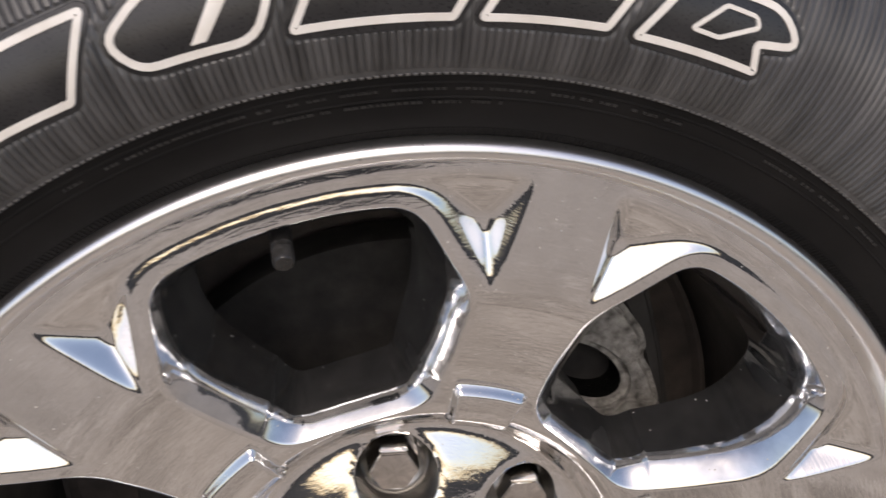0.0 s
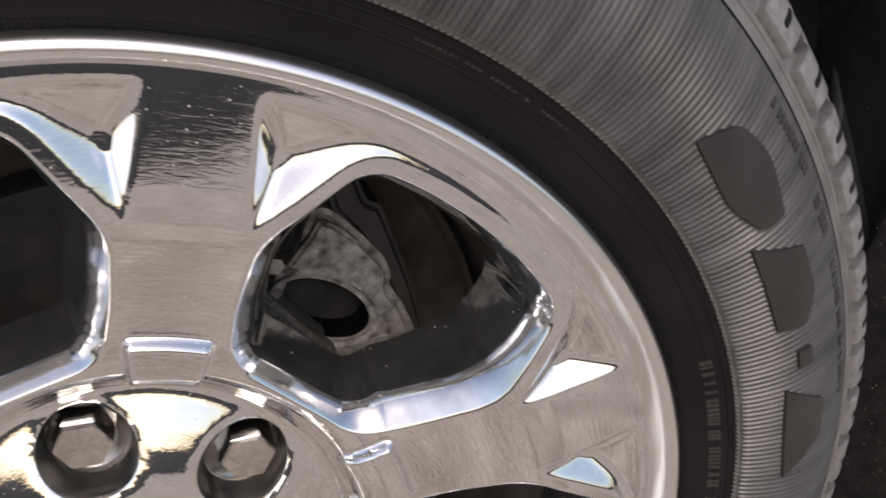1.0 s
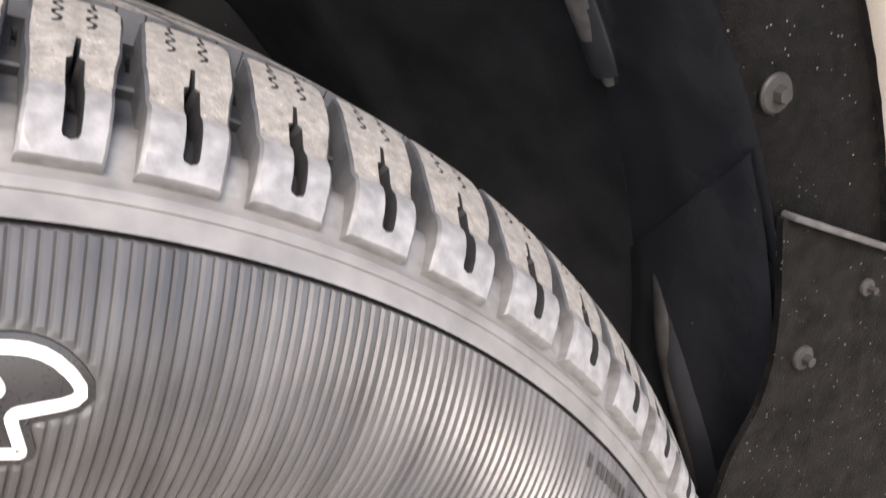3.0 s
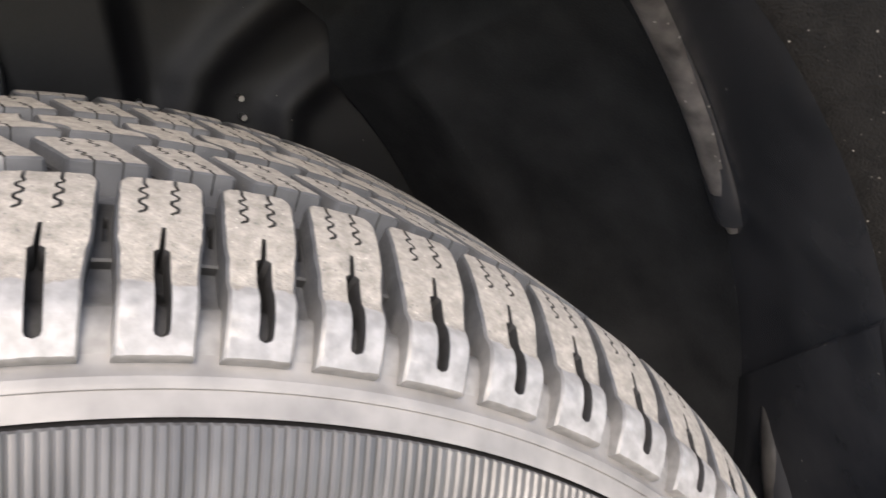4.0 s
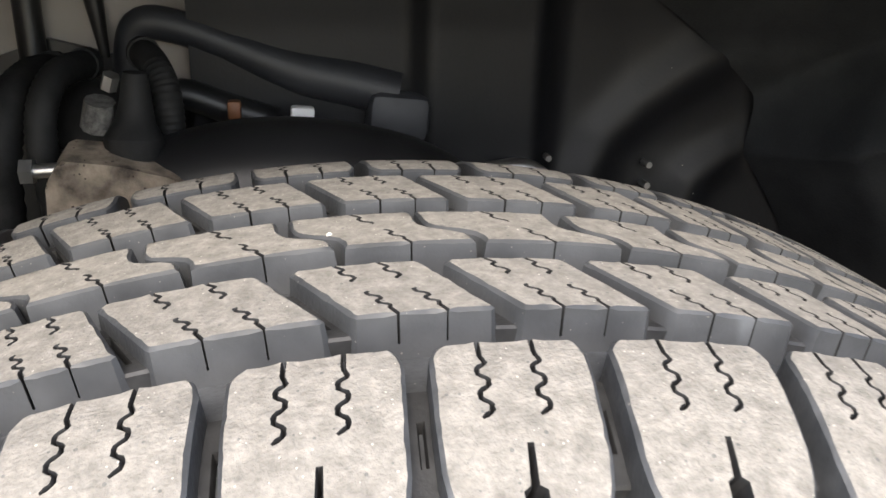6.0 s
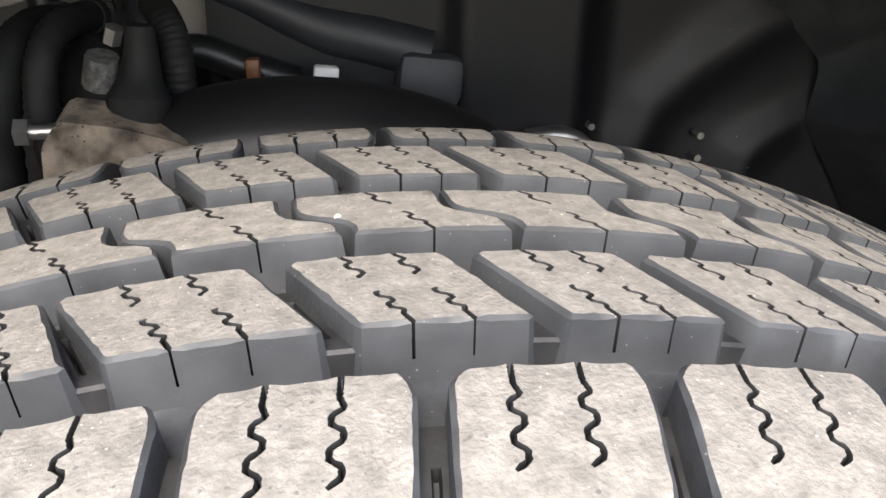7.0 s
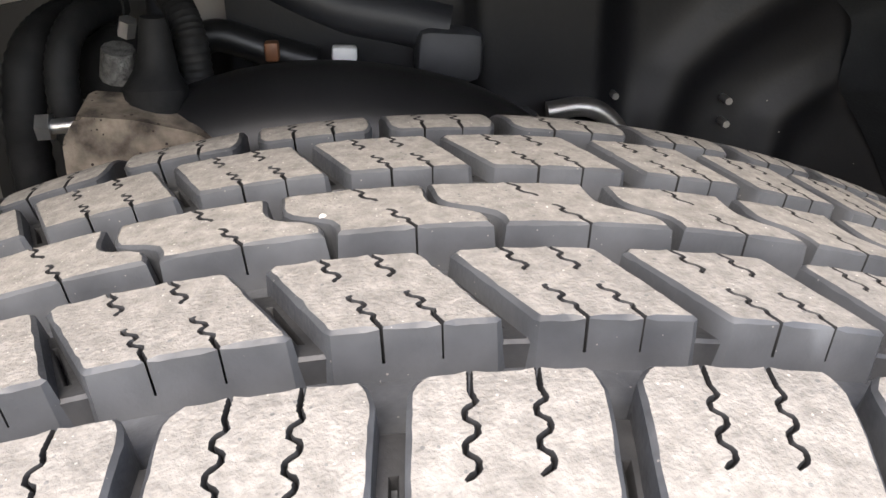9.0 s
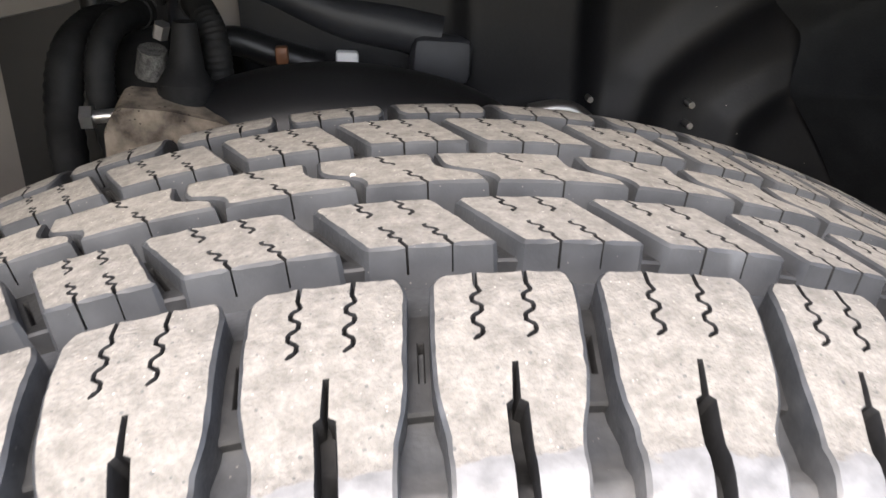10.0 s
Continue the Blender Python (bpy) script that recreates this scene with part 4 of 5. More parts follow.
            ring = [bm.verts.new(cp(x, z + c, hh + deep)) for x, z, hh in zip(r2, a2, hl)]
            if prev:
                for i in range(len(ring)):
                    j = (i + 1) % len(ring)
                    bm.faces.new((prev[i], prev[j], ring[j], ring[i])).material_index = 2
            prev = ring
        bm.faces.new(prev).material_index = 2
    bmesh.ops.remove_doubles(bm, verts=bm.verts, dist=1e-5)
    return bm


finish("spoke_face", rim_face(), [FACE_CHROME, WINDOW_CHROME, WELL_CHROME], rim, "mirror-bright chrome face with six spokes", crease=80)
finish("centre_cap", lathe([(0.0412, 0.0335), (0.0402, 0.0285), (0.0385, 0.0265), (0.034, 0.0252), (0.025, 0.0238), (0.012, 0.0228), (0.0005, 0.0225)], 72), CHROME, rim)
finish("barrel", lathe([(0.246, 0.030), (0.2405, 0.05), (0.232, 0.085), (0.228, 0.12), (0.228, 0.19), (0.236, 0.22), (0.255, 0.245), (0.262, 0.262)], 120), BARREL, rim, "dull brake-dusted aluminium rim barrel")


def nut():
    """A chrome lug nut: round flange, hexagon and faceted crown; its axis along y."""
    bm = bmesh.new()
    rings = []
    for rad, y in ((0.0158, 0.022), (0.0158, -0.0098), (0.0143, -0.0124), (0.0030, -0.0134)):
        rings.append([bm.verts.new((rad * math.sin(radians(60 * k + 33)), y, rad * math.cos(radians(60 * k + 33)))) for k in range(6)])
    for p, q in zip(rings, rings[1:]):
        for k in range(6):
            bm.faces.new((p[k], p[(k + 1) % 6], q[(k + 1) % 6], q[k]))
    bm.faces.new(rings[-1])
    bmesh.ops.bevel(bm, geom=list(bm.edges), offset=0.0005, segments=2, affect="EDGES")
    rings = [[bm.verts.new((rad * math.sin(t), y, rad * math.cos(t))) for t in np.linspace(0, 2 * math.pi, 37)[:-1]] for rad, y in ((0.0150, 0.0090), (0.0166, 0.0102), (0.0172, 0.0125), (0.0172, 0.022))]
    for p, q in zip(rings, rings[1:]):
        for k in range(36):
            bm.faces.new((p[k], p[(k + 1) % 36], q[(k + 1) % 36], q[k]))
    return bm


nut_mesh = None
for c in WINDOW_AT:
    p = cp(LUG_R + 0.0040, c + LUG_A - 0.6, 0.0515)
    if nut_mesh is None:
        ob = finish("lug_nut", nut(), NUT_CHROME, wheel, "chrome acorn lug nut")
        nut_mesh = ob.data
    else:
        ob = new("lug_nut", nut_mesh)
        ob.parent = wheel
        ob["label"] = "chrome acorn lug nut"
    ob.matrix_basis = Matrix.Translation(p) @ Matrix.Diagonal((0.9, 1, 0.9, 1))
valve = finish("valve_stem", tube([cp(0.238, -13.3, 0.024), cp(0.234, -13.3, 0.014), cp(0.2305, -13.3, 0.003)], [0.0050, 0.0050, 0.0046], 14), BEAD_RUBBER, wheel, "black rubber valve stem with cap")
finish("valve_cap", tube([cp(0.2315, -13.3, 0.006), cp(0.2285, -13.3, -0.003), cp(0.2281, -13.3, -0.004)], [0.0050, 0.0048, 0.0040], 14), DUSTY_CAP, valve, "dusty black valve cap")

# ---- brake behind the spokes ----
brake = thing("disc_brake", "dirty disc brake with cast caliper behind the rim", "brake")
finish("brake_disc", lathe([(0.08, 0.118), (0.09, 0.132), (0.10, 0.134), (0.168, 0.134), (0.170, 0.137), (0.170, 0.160), (0.10, 0.160)], 120), DARK_IRON, brake, "worn iron brake disc")
finish("hub", lathe([(0.001, 0.075), (0.05, 0.075), (0.08, 0.078), (0.082, 0.118)], 60), DARK_IRON, brake)
finish("dust_shield", lathe([(0.05, 0.168), (0.216, 0.168), (0.220, 0.162), (0.223, 0.162), (0.223, 0.172), (0.05, 0.172)], 90), DIRTY_IRON, brake)


def plate_piece(loop, y0, y1, holes=(), ridge=0.0015):
    """A cast piece: an outline across the wheel, given thickness and softened edges."""
    bm = bmesh.new()
    pts, tri = fill([loop, *holes])
    for y in (y0, y1):
        vs = [bm.verts.new((u, y, w)) for u, w in pts]
        for f in tri:
            bm.faces.new([vs[i] for i in f])
    for lp in (loop, *holes):
        p = [bm.verts.new((u, y0, w)) for u, w in lp]
        q = [bm.verts.new((u, y1, w)) for u, w in lp]
        for i in range(len(p)):
            j = (i + 1) % len(p)
            bm.faces.new((p[i], p[j], q[j], q[i]))
    bmesh.ops.remove_doubles(bm, verts=bm.verts, dist=1e-5)
    bmesh.ops.recalc_face_normals(bm, faces=bm.faces)
    rim_edges = [e for e in bm.edges if len(e.link_faces) == 2 and e.calc_face_angle() > 0.9 and abs(e.verts[0].co.y - y0) < 1e-6 and abs(e.verts[1].co.y - y0) < 1e-6]
    bmesh.ops.bevel(bm, geom=rim_edges, offset=ridge, segments=3, affect="EDGES")
    return bm


body = rounded([(0.112, 0.130), (0.117, 0.1385), (0.123, 0.139), (0.131, 0.132), (0.141, 0.119), (0.152, 0.103), (0.1555, 0.091), (0.153, 0.084), (0.159, 0.074), (0.166, 0.052), (0.166, 0.044), (0.119, 0.040), (0.106, 0.055), (0.093, 0.075), (0.088, 0.096), (0.094, 0.106), (0.104, 0.113)][::-1], 0.004, 4)
bore = [(0.115 + 0.0245 * math.cos(t) - 0.006 * math.sin(t), 0.0775 + 0.021 * math.sin(t) - 0.006 * math.cos(t)) for t in np.linspace(0, 2 * math.pi, 41)[:-1]]
finish("caliper", plate_piece(body, 0.108, 0.175, [bore], 0.005), CAST, brake, "dirty grey cast-iron brake caliper")
for loop, y in (([(0.098, 0.111), (0.113, 0.126), (0.119, 0.135), (0.127, 0.130), (0.139, 0.117), (0.128, 0.108), (0.112, 0.104)], 0.1055), ([(0.142, 0.058), (0.163, 0.053), (0.164, 0.046), (0.128, 0.043)], 0.1062)):
    finish("cast_pad", plate_piece(rounded(loop[::-1], 0.004, 4), y, 0.112, (), 0.0022), CAST, brake)
# black lining added inside the bore to paint its shade
bore_bm = bmesh.new()
inner_loop = [(0.115 + (u - 0.115) * 0.975, 0.0775 + (w - 0.0775) * 0.975) for u, w in bore]
rings = [[bore_bm.verts.new((u, y, w)) for u, w in inner_loop] for y in (0.1125, 0.160)]
for i in range(len(inner_loop)):
    j = (i + 1) % len(inner_loop)
    bore_bm.faces.new((rings[0][i], rings[0][j], rings[1][j], rings[1][i]))
finish("bore_shade", bore_bm, GRITTY_BLACK, brake, "black lining standing for shade in the caliper bore")
# piston coloured black as well, for the shade at the bore's end
finish("piston", lathe([(0.0005, 0.004), (0.012, 0.003), (0.013, 0.0), (0.027, 0.0), (0.0275, 0.0008)], 28), GRITTY_BLACK, brake).matrix_basis = Matrix.Translation((0.115, 0.146, 0.0775))
finish("caliper_bracket", plate_piece(rounded([(0.074, 0.104), (0.083, 0.105), (0.087, 0.097), (0.100, 0.078), (0.118, 0.054), (0.119, 0.043), (0.112, 0.043), (0.094, 0.062), (0.076, 0.084)][::-1], 0.003, 4), 0.100, 0.124, (), 0.003), BRACKET_IRON, brake, "rough iron bracket")
finish("torque_arm", plate_piece(rounded([(0.124, 0.156), (0.143, 0.152), (0.147, 0.136), (0.154, 0.133), (0.160, 0.112), (0.168, 0.080), (0.175, 0.040), (0.164, 0.040), (0.152, 0.085), (0.139, 0.118), (0.128, 0.134)][::-1], 0.003, 4), 0.114, 0.150, (), 0.004), DARK_IRON, brake, "dark iron arm beside the caliper")
finish("bleed_bolt", tube([(0.092, 0.100, 0.116), (0.092, 0.122, 0.116)], 0.0050, 6), STEEL, brake, "small bright bolt")
finish("pad_edge", plate_piece(rounded([(0.144, 0.0475), (0.165, 0.0500), (0.166, 0.0445), (0.1445, 0.0445)], 0.0008, 3), 0.102, 0.110), STEEL, brake, "worn bright edge")

# ---- wheel arch ----
liner = thing("fender_liner", "dusty black plastic wheel arch liner with moulded ridges", "fender liner")
ARCH = 0.110  # the arch is struck from a centre above the axle
SECTION = [(0.480, 0.060), (0.481, 0.075), (0.490, 0.14), (0.502, 0.21), (0.506, 0.30), (0.495, 0.36), (0.46, 0.42), (0.41, 0.462)]


def raise_arch(bm):
    bmesh.ops.translate(bm, verts=bm.verts, vec=(0, 0, ARCH))
    return bm


finish("shell", raise_arch(lathe(SECTION[:4], 150, -118, 118)), BLACK_PLASTIC, liner)
# the deep part draws in towards the wheel below a level crease
deep_y = np.concatenate([np.linspace(0.21, 0.34, 11), np.linspace(0.346, 0.376, 9), np.linspace(0.39, 0.462, 5)])
WIDE_R = np.interp(deep_y, [q[1] for q in SECTION], [q[0] for q in SECTION])
TIGHT_R = np.interp(deep_y, [0.21, 0.25, 0.295, 0.346, 0.356, 0.366, 0.376, 0.462], [0.502, 0.490, 0.467, 0.436, 0.429, 0.419, 0.410, 0.380])
deep = bmesh.new()
deep_rows = []
for a in np.concatenate([np.linspace(-118, 45, 110), np.linspace(45.5, 52, 22), np.linspace(53, 118, 48)]):
    turn = ease((a - 45.5) / 5.5)
    deep_rows.append([deep.verts.new(cp(w + (t - w) * turn, a, y)) for w, t, y in zip(WIDE_R, TIGHT_R, deep_y)])
for p, q in zip(deep_rows, deep_rows[1:]):
    for k in range(len(p) - 1):
        deep.faces.new((p[k], p[k + 1], q[k + 1], q[k]))
finish("deep_shell", raise_arch(deep), FELT, liner, "matt black felted inner part of the liner")
finish("flange", raise_arch(lathe([(0.552, 0.050), (0.548, 0.056), (0.486, 0.056), (0.480, 0.060)], 120, -112, 112)), GRITTY_BLACK, liner, "gritty black liner flange")


def bead(points, radius, n=6, fade=0.0, sunk=0.42, rise=9.0):
    """A rounded ridge along angles and depths on the liner's shell."""
    line = []
    for a, y in points:
        r = float(np.interp(y, [q[1] for q in SECTION], [q[0] for q in SECTION])) + radius * sunk
        d = cp(1, a, 0)
        k = d.z * ARCH + math.sqrt(r * r - ARCH * ARCH * (1 - d.z * d.z))
        line.append(cp(k, a, y))
    path = smooth_path(line, n)
    m = len(path) - 1
    return tube(path, [radius * (min(1, 0.4 + fade * (m - k) / m, 0.4 + rise * k / m) if fade else min(1, 0.25 + rise * k / m)) for k in range(m + 1)], 14)


# each ridge carries a thin pale strip as its painted highlight
for line, rad, sunk, wide, rise, crest in (([(28, 0.095), (36.3, 0.140), (43.3, 0.168), (51.4, 0.186), (59.2, 0.197)], 0.017, 0.42, 0.011, 9.0, RIDGE_SHEEN), ([(72.6, 0.176), (75.5, 0.167), (80.0, 0.148), (84.5, 0.118), (89, 0.095)], 0.021, 0.46, 0.012, 1.6, FAINT_SHEEN)):
    finish("ridge", bead(line, rad, sunk=sunk, rise=rise), BLACK_PLASTIC, liner)
    finish("sheen_crest", bead([(a + 1.0, y) for a, y in line], wide, fade=4.0, sunk=(sunk * rad - rad) / wide + 0.90, rise=rise), crest, liner, "pale strip painted as the sheen of a ridge")
# the panel below the slanted fold stands a little proud of the shell
fold_y, fold_a = [0.060, 0.084, 0.129, 0.182, 0.215], [70.4, 73.0, 77.5, 82.8, 86.0]
panel = bmesh.new()
grid_rows = []
for y in np.linspace(0.062, 0.215, 22):
    base_r = float(np.interp(y, [q[1] for q in SECTION], [q[0] for q in SECTION]))
    start = float(np.interp(y, fold_y, fold_a))
    lift = 0.005 * min(1, (0.2155 - y) / 0.02)
    line = [(start - 0.25, -0.0015), (start, lift * 0.85), (start + 0.4, lift), *[(start + 0.4 + (116 - start) * k / 14, lift) for k in range(1, 15)]]
    grid_rows.append([panel.verts.new(cp(base_r - d, a, y)) for a, d in line])
for p, q in zip(grid_rows, grid_rows[1:]):
    for k in range(len(p) - 1):
        panel.faces.new((p[k], p[k + 1], q[k + 1], q[k]))
finish("lower_panel", raise_arch(panel), BLACK_PLASTIC, liner, "proud lower panel below a slanted fold")


# inner wall of the arch, with pressed shapes
inner = thing("inner_fender", "dark inner fender wall with pressed ribs", "inner fender")
xs = np.linspace(-0.085, 0.56, 130)
zs = np.concatenate([np.linspace(-0.30, 0.18, 9), np.linspace(0.186, 0.62, 87)])
gx, gz = np.meshgrid(xs, zs)
flat = np.stack([gx.ravel(), gz.ravel()], 1)
depth = np.interp(flat[:, 1], [-0.30, 0.30, 0.36, 0.44, 0.62], [0.462, 0.466, 0.470, 0.468, 0.45])
depth = depth + np.interp(flat[:, 0], [0.05, 0.065, 0.135, 0.15, 0.16, 0.20, 0.26], [0.0, -0.012, -0.012, 0.0, 0.004, 0.004, 0.0])
PRESSED = [
    ([(0.240, 0.20), (0.245, 0.28), (0.256, 0.332), (0.282, 0.352), (0.320, 0.366), (0.38, 0.372), (0.44, 0.36)], 0.014, 0.007),
    ([(0.170, 0.28), (0.178, 0.335), (0.190, 0.362), (0.215, 0.388), (0.255, 0.416), (0.32, 0.44)], 0.017, 0.008),
]
for line, wide, high in PRESSED:
    away = np.min([seg_dist(flat, p, q) for p, q in zip(line, line[1:])], 0)
    depth = depth - high * np.exp(-(away / wide) ** 2)
wall_me = bpy.data.meshes.new("wall")
idx = np.arange(gx.size).reshape(gx.shape)
quads = np.stack([idx[:-1, :-1], idx[:-1, 1:], idx[1:, 1:], idx[1:, :-1]], -1).reshape(-1, 4)
wall_me.from_pydata([(x, y, z) for (x, z), y in zip(flat.tolist(), depth.tolist())], [], quads.tolist())
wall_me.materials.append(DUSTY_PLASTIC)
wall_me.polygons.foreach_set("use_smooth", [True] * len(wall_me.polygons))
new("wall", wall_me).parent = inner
for z in (0.347, 0.332):
    finish("stud", tube([(0.221, 0.470, z), (0.221, 0.459, z)], 0.0024, 8), STEEL, inner, "small bright stud")
finish("stud", tube([(0.147, 0.470, 0.354), (0.147, 0.458, 0.354)], 0.0022, 8), STEEL, inner)

# painted apron beyond the strut, part of the same wall
bm = box((0.66, 0.004, 1.02), pose(-0.36, 0.545, 0.11, 0, 0, 0), 0.001)
finish("apron", bm, SHADED_PAINT, inner, "grey-beige painted apron")
# flat black sheet added to cover the apron behind the hoses
backing = bmesh.new()
edge_line = [(-0.26, -0.40), (-0.028, -0.40), (-0.028, 0.62), (-0.052, 0.62), (-0.066, 0.470), (-0.078, 0.440), (-0.100, 0.418), (-0.143, 0.415), (-0.165, 0.421), (-0.181, 0.425), (-0.211, 0.414), (-0.26, 0.405)]
f0 = [backing.verts.new((x, 0.534, z)) for x, z in edge_line]
f1 = [backing.verts.new((x, 0.541, z)) for x, z in edge_line]
backing.faces.new(f0)
backing.faces.new(f1)
for k in range(len(edge_line)):
    j = (k + 1) % len(edge_line)
    backing.faces.new((f0[k], f0[j], f1[j], f1[k]))
finish("black_backing", backing, BLACK_PAINT, inner, smooth=False)
finish("brace", tube([(-0.153, 0.531, 0.60), (-0.149, 0.531, 0.485), (-0.148, 0.531, 0.450), (-0.144, 0.530, 0.413)], [0.0075, 0.0068, 0.0062, 0.003], 10), BLACK_PAINT, inner)
finish("brace", tube([(-0.125, 0.538, 0.62), (-0.090, 0.538, 0.486), (-0.074, 0.536, 0.436)], 0.0085, 10), FRAME_BLUE, inner)

# bolts and the lower splash plate
plate = thing("splash_plate", "gritty black splash plate below the fender lip", "splash plate")
pb = bmesh.new()
loop = rounded([(0.4585, 0.2370), (0.462, 0.190), (0.460, 0.155), (0.452, 0.130), (0.434, 0.107), (0.420, 0.07), (0.42, -0.33), (0.74, -0.33), (0.74, 0.089)], [0.004, 0.01, 0.01, 0.01, 0.01, 0.01, 0.01, 0.01, 0.01], 4)
f0 = [pb.verts.new((x, 0.0490, z)) for x, z in loop]
f1 = [pb.verts.new((x, 0.0530, z)) for x, z in loop]
pb.faces.new(f0)
pb.faces.new(f1)
for k in range(len(loop)):
    pb.faces.new((f0[k], f0[(k + 1) % len(loop)], f1[(k + 1) % len(loop)], f1[k]))
finish("sheet", pb, SPLASH_GREY, plate, smooth=False)
run = Vector((0.74 - 0.4585, 0, 0.089 - 0.2370))
finish("folded_edge", box((run.length - 0.006, 0.010, 0.0034), pose(0.4585 + run.x / 2 + 0.001, 0.0490, 0.2370 + run.z / 2 + 0.001, 0, math.degrees(math.atan2(-run.z, run.x)), 0), 0.001), EDGE_GREY, plate, "pale dusty folded edge")


def screw(place, size):
    """A hexagon screw with a dished washer, its axis along y."""
    ob = thing("screw", "small grey hexagon screw with a washer", "screw", (place[0], place[1], AXLE + place[2]), group="arch screws")
    bm = bmesh.new()
    rings = [[bm.verts.new((r * math.cos(t), y, r * math.sin(t))) for t in np.linspace(0, 2 * math.pi, 25)[:-1]] for r, y in ((0.3 * size, -0.002), (0.9 * size, -0.0012), (size, 0.0), (size, 0.001))]
    for p, q in zip(rings, rings[1:]):
        for k in range(24):
            bm.faces.new((p[k], p[(k + 1) % 24], q[(k + 1) % 24], q[k]))
    finish("washer", bm, DARK_IRON, ob)
    bm = bmesh.new()
    made = bmesh.ops.create_cone(bm, cap_ends=True, segments=6, radius1=0.5 * size, radius2=0.42 * size, depth=0.005, matrix=pose(0, -0.0035, 0, 90))
    finish("head", bm, DARK_IRON, ob, smooth=False)
    return ob


screw((0.455, 0.055, 0.296), 0.0095)
screw((0.480, 0.0480, 0.151), 0.0070)
screw((0.524, 0.0480, 0.178), 0.0050)

# ---- suspension behind the tyre ----
arm = thing("control_arm", "smooth black painted upper suspension arm", "suspension arm")
finish("arm_body", tube(smooth_path([(-0.118, 0.355, 0.352), (-0.085, 0.356, 0.366), (-0.03, 0.358, 0.370), (0.03, 0.36, 0.362), (0.075, 0.37, 0.344)], 5),
                        [0.024 + 0.013 * math.sin(math.pi * k / 20) for k in range(21)], 20), BLACK_PAINT, arm)
finish("bushing", tube([(0.072, 0.35, 0.342), (0.072, 0.41, 0.345)], 0.022, 18), BLACK_PLASTIC, arm)

beam = thing("frame_bracket", "black frame beam with a square bracket end", "frame bracket")
finish("beam", tube(smooth_path([(-0.121, 0.48, 0.385), (-0.1200, 0.478, 0.424), (-0.1115, 0.476, 0.441), (-0.090, 0.475, 0.439), (-0.062, 0.475, 0.4285), (-0.020, 0.475, 0.412), (0.016, 0.472, 0.404), (0.044, 0.470, 0.397)], 5), [0.0105 if k < 21 else 0.0105 + 0.0045 * min(1, (k - 20) / 6) for k in range(36)], 16), FRAME_BLUE, beam)
finish("bracket_end", box((0.040, 0.030, 0.031), pose(0.0435, 0.464, 0.3845, 0, 5, 0), 0.007), BRACKET_BLUE, beam, "square bracket end")
# pale sheet added where the apron would show through a gap
gap_sheet = rounded([(-0.108, 0.433), (-0.060, 0.420), (-0.058, 0.394), (-0.108, 0.398)][::-1], 0.002, 3)
finish("gap_sheet", plate_piece(gap_sheet, 0.484, 0.489), SHADED_PAINT, beam, "pale sheet standing in for a gap below the beam")
finish("lower_arch", tube(smooth_path([(-0.112, 0.462, 0.372), (-0.104, 0.462, 0.394), (-0.090, 0.462, 0.4005), (-0.066, 0.462, 0.392), (-0.035, 0.462, 0.382)], 6), 0.0095, 14), BLACK_PAINT, beam, "black pipe arched below the beam")
finish("post", tube([(-0.187, 0.528, 0.60), (-0.189, 0.528, 0.45), (-0.188, 0.526, 0.41)], 0.0088, 12), BLACK_PAINT, beam)

clip = thing("wire_clip", "small white plastic wire clip", "clip")
finish("clip_body", box((0.0145, 0.010, 0.0085), pose(-0.018, 0.447, 0.3905, 0, 4, 0), 0.002), WHITE_PLASTIC, clip)
tab = thing("connector", "small orange wire connector", "connector")
finish("connector_body", box((0.008, 0.010, 0.011), pose(-0.059, 0.449, 0.393, 0, 0, 0), 0.0015), ORANGE, tab)

knuckle = thing("steering_knuckle", "rusty brown iron steering knuckle", "steering knuckle")
kb = bmesh.new()
kl = rounded([(-0.148, 0.30), (-0.070, 0.30), (-0.062, 0.372), (-0.085, 0.386), (-0.110, 0.393), (-0.134, 0.396), (-0.142, 0.385)], 0.0025, 3)
r0 = [kb.verts.new((x, 0.322, z)) for x, z in kl]
r1 = [kb.verts.new((x, 0.350, z + 0.004)) for x, z in kl]
kb.faces.new(r0)
kb.faces.new(r1)
for k in range(len(kl)):
    kb.faces.new((r0[k], r0[(k + 1) % len(kl)], r1[(k + 1) % len(kl)], r1[k]))
bmesh.ops.bevel(kb, geom=list(kb.edges), offset=0.0015, segments=2, affect="EDGES")
finish("casting", kb, RUST, knuckle)
finish("pinch_bolt", tube([(-0.150, 0.335, 0.388), (-0.128, 0.335, 0.389)], 0.0035, 10), STEEL, knuckle, "bright pinch bolt")
finish("joint_nut", tube([(-0.1145, 0.352, 0.424), (-0.1120, 0.350, 0.431)], 0.0042, 6), STEEL, knuckle, "small bright nut")
finish("joint_boss", tube([(-0.122, 0.356, 0.404), (-0.119, 0.352, 0.418)], [0.0085, 0.0075], 10), BRACKET_IRON, knuckle, "grey cast boss")
finish("bolt_head", tube([(-0.155, 0.335, 0.388), (-0.149, 0.335, 0.388)], 0.0065, 6), STEEL, knuckle)
finish("ball_joint", tube([(-0.104, 0.345, 0.385), (-0.104, 0.347, 0.400), (-0.103, 0.349, 0.408), (-0.102, 0.35, 0.418), (-0.101, 0.35, 0.432)], [0.012, 0.015, 0.010, 0.008, 0.006], 14), HOSE_BLACK, knuckle, "greasy black ball joint")


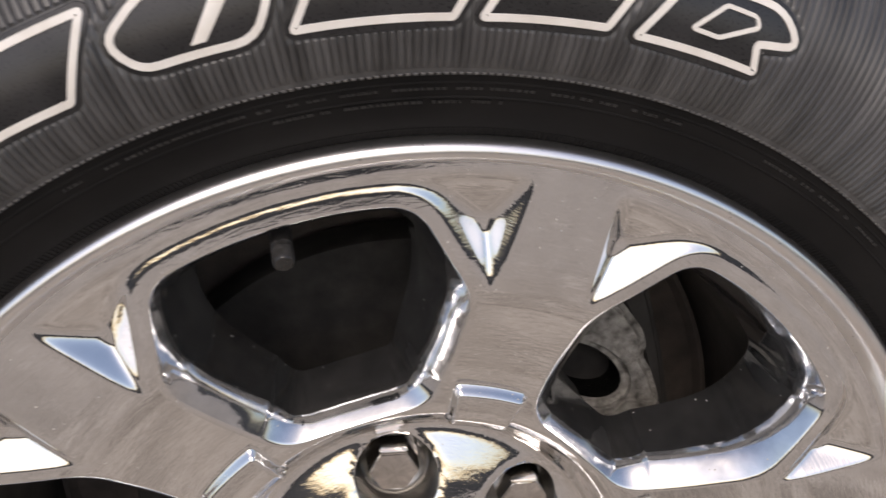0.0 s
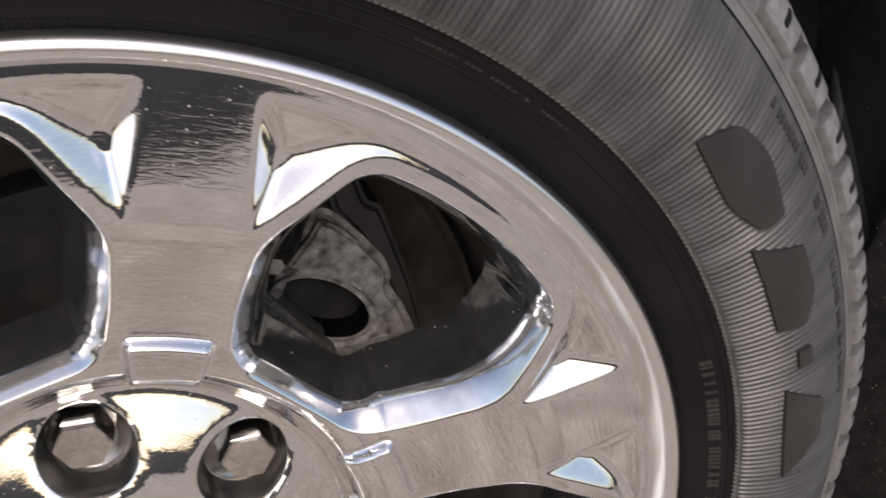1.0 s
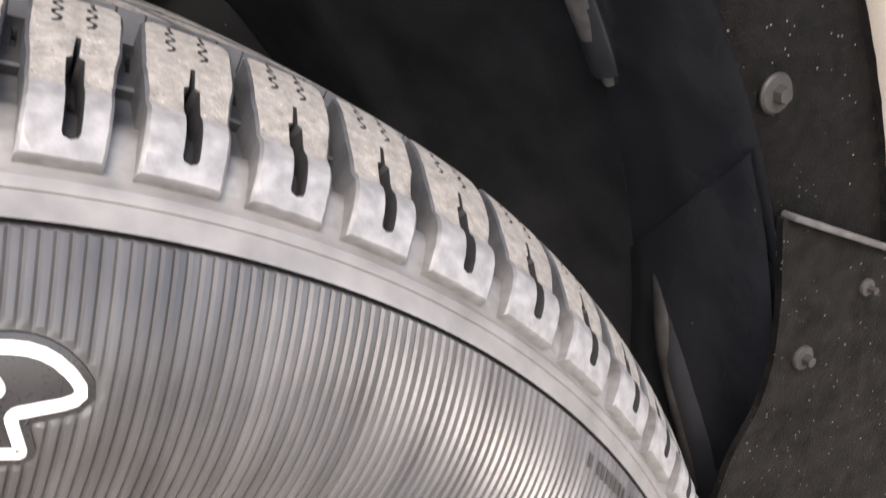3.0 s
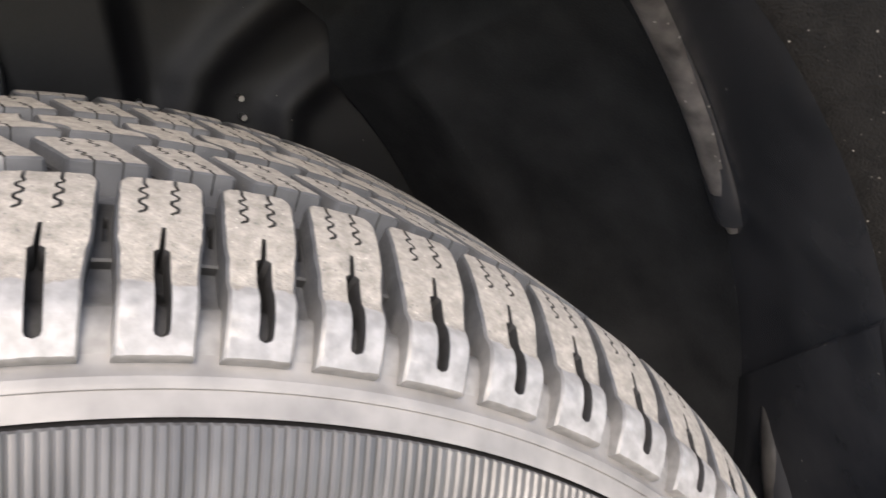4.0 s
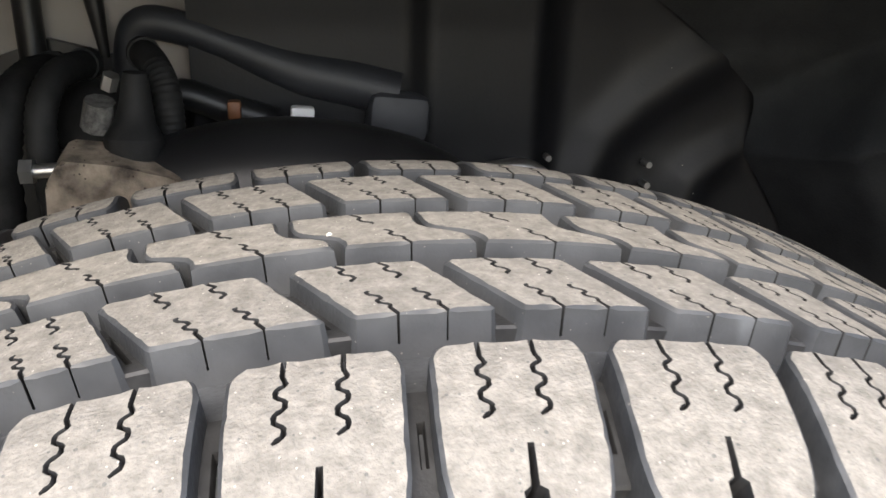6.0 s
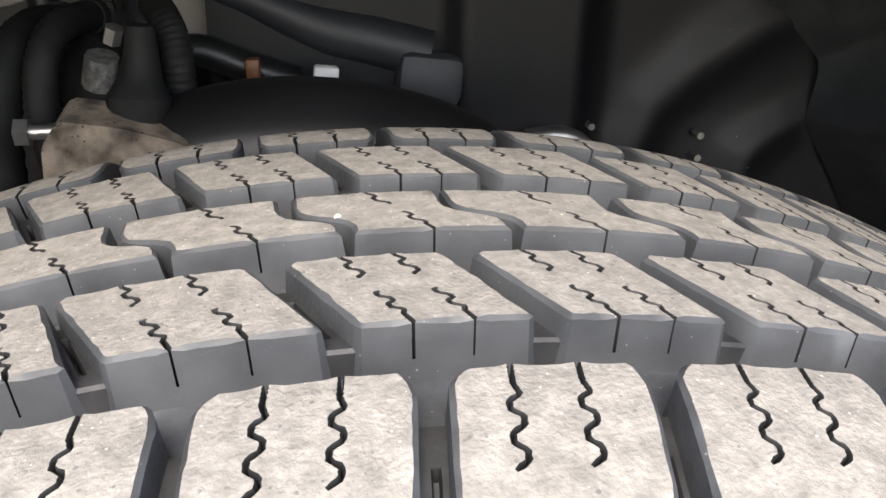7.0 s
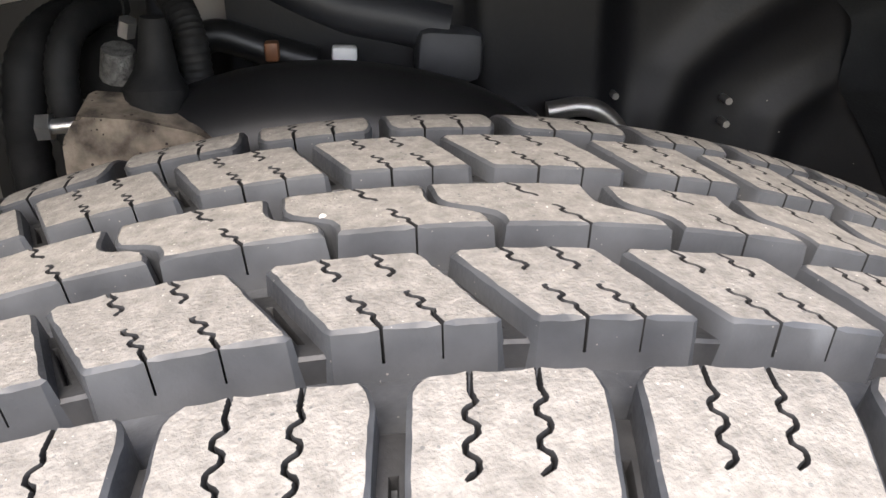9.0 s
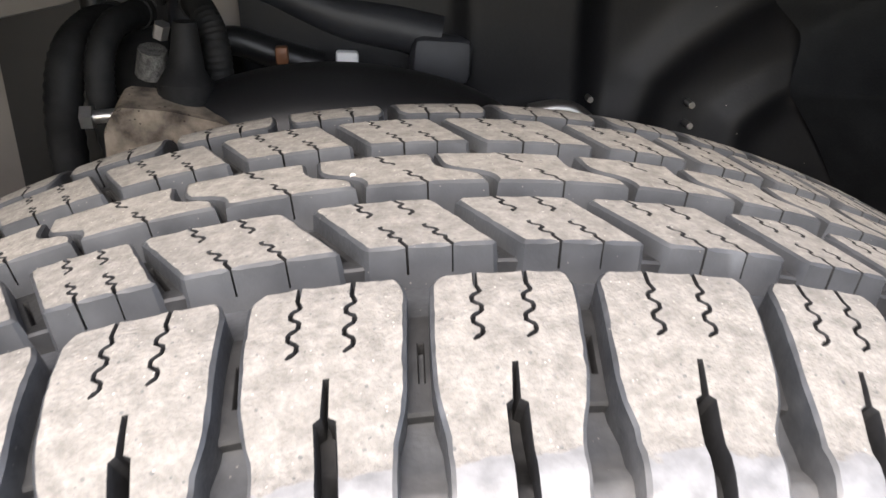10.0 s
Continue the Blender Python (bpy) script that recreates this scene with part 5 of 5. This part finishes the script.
def hose(points, radius, label):
    ob = thing("corrugated_hose", label, "hose", group="hoses by the strut")
    path = smooth_path(points, 14)
    finish("collar", tube([path[-4], path[-2]], radius * 1.25, 12), HOSE_BLACK, ob, "black plastic hose collar")
    finish("hose_body", tube(path, [radius * (1.0 + 0.09 * (k % 2)) for k in range(len(path))], 12), HOSE_BLACK, ob)
    return ob


hose([(-0.140, 0.37, 0.30), (-0.151, 0.37, 0.37), (-0.152, 0.372, 0.405), (-0.146, 0.39, 0.424), (-0.136, 0.43, 0.425)], 0.0075, "black corrugated wiring hose beside the knuckle")
hose([(-0.092, 0.37, 0.36), (-0.089, 0.37, 0.395), (-0.090, 0.372, 0.418), (-0.096, 0.385, 0.430), (-0.106, 0.42, 0.432)], 0.0075, "black corrugated wiring hose behind the ball joint")
hose([(-0.175, 0.38, 0.28), (-0.178, 0.38, 0.36), (-0.172, 0.385, 0.405), (-0.166, 0.42, 0.418), (-0.160, 0.46, 0.415)], 0.010, "thick black corrugated hose beside the knuckle")
boot = thing("strut_boot", "black rubber boot behind the steering knuckle", "boot")
finish("boot_body", tube([(-0.128, 0.42, 0.30), (-0.129, 0.42, 0.37), (-0.130, 0.42, 0.396), (-0.131, 0.42, 0.410), (-0.131, 0.42, 0.416)], [0.034, 0.034, 0.031, 0.022, 0.010], 24), HOSE_BLACK, boot)
finish("boot_rib", tube([(-0.129, 0.42, 0.378), (-0.129, 0.42, 0.384)], 0.036, 24), BLACK_PAINT, boot)
pipe = thing("metal_pipe", "short bright metal pipe behind the tyre", "pipe")
finish("pipe_body", tube(smooth_path([(0.100, 0.44, 0.352), (0.122, 0.44, 0.354), (0.138, 0.44, 0.346), (0.152, 0.44, 0.325)], 5), 0.006, 12), STEEL, pipe)

# ---- front of the vehicle ----
truck = thing("pickup_front", "beige painted pickup front end over the wheel", "pickup truck")
HOOD, NOSE, DOOR, WIDE = 0.76, -0.95, 1.05, 1.62
fb = bmesh.new()
ring_a = np.linspace(-112, 112, 91)
rings = []
for extra, y in ((0.0, 0.054), (0.001, 0.046), (0.004, 0.041), (0.010, 0.039), (0.022, 0.040), (0.05, 0.043)):
    rings.append([fb.verts.new(cp(0.550 + extra + 0.0045 * max(a - 84, 0), a, y) + Vector((0, 0, ARCH))) for a in ring_a])
outer = []
for a in ring_a:
    d = Vector((math.sin(radians(a)), math.cos(radians(a))))
    k = min((HOOD - ARCH) / d.y if d.y > 0.01 else 9, DOOR / d.x if d.x > 0.01 else 9, NOSE / d.x if d.x < -0.01 else 9)
    outer.append(fb.verts.new((d.x * k, 0.048, max(ARCH + d.y * k, -0.12))))
rings.append(outer)
for p, q in zip(rings, rings[1:]):
    for i in range(len(p) - 1):
        fb.faces.new((p[i], p[i + 1], q[i + 1], q[i]))
finish("fender", fb, PAINT, truck, "beige fender with a rolled arch lip")
# unseen panels, added to close the body and keep sky off the apron
finish("hood", box((DOOR - NOSE, WIDE, 0.03), pose((DOOR + NOSE) / 2, 0.046 + WIDE / 2, HOOD + 0.014), 0.012), PAINT, truck)
finish("nose", box((0.03, WIDE - 0.01, 0.88), pose(NOSE - 0.013, 0.05 + WIDE / 2, HOOD - 0.44), 0.012), PAINT, truck)
finish("cowl", box((0.03, WIDE - 0.01, 0.88), pose(DOOR + 0.013, 0.05 + WIDE / 2, HOOD - 0.44), 0.012), PAINT, truck)
finish("far_fender", box((DOOR - NOSE, 0.03, 0.88), pose((DOOR + NOSE) / 2, 0.06 + WIDE, HOOD - 0.44), 0.012), PAINT, truck)

# ---- ground ----
def sheet(name, x0, x1, y0, y1, z, mat, label, category):
    bm = bmesh.new()
    vs = [bm.verts.new(p) for p in ((x0, y0, z), (x1, y0, z), (x1, y1, z), (x0, y1, z))]
    bm.faces.new(vs)
    ob = finish(name, bm, mat)
    ob.location = (0, 0, 0)
    return tagged(ob, label, category, kind="structure")


# unseen dark ground, added so the spokes mirror a dark band
sheet("ground", -400, 400, -400, 400, 0.0, DARK_GROUND, "unseen dark ground added for the dark band in the chrome", "ground")
# the slab's slanted outer edge is set to bound that dark reflection
slab_bm = bmesh.new()
slab_bm.faces.new([slab_bm.verts.new(p) for p in ((-6, -1.47, 0.004), (0.06, -1.47, 0.004), (0.42, -2.02, 0.004), (6, -2.6, 0.004), (6, 6, 0.004), (-6, 6, 0.004))])
slab_ob = finish("pavement", slab_bm, CONCRETE)
slab_ob.location = (0, 0, 0)
tagged(slab_ob, "pale tan concrete slab under the vehicle", "pavement", kind="structure")
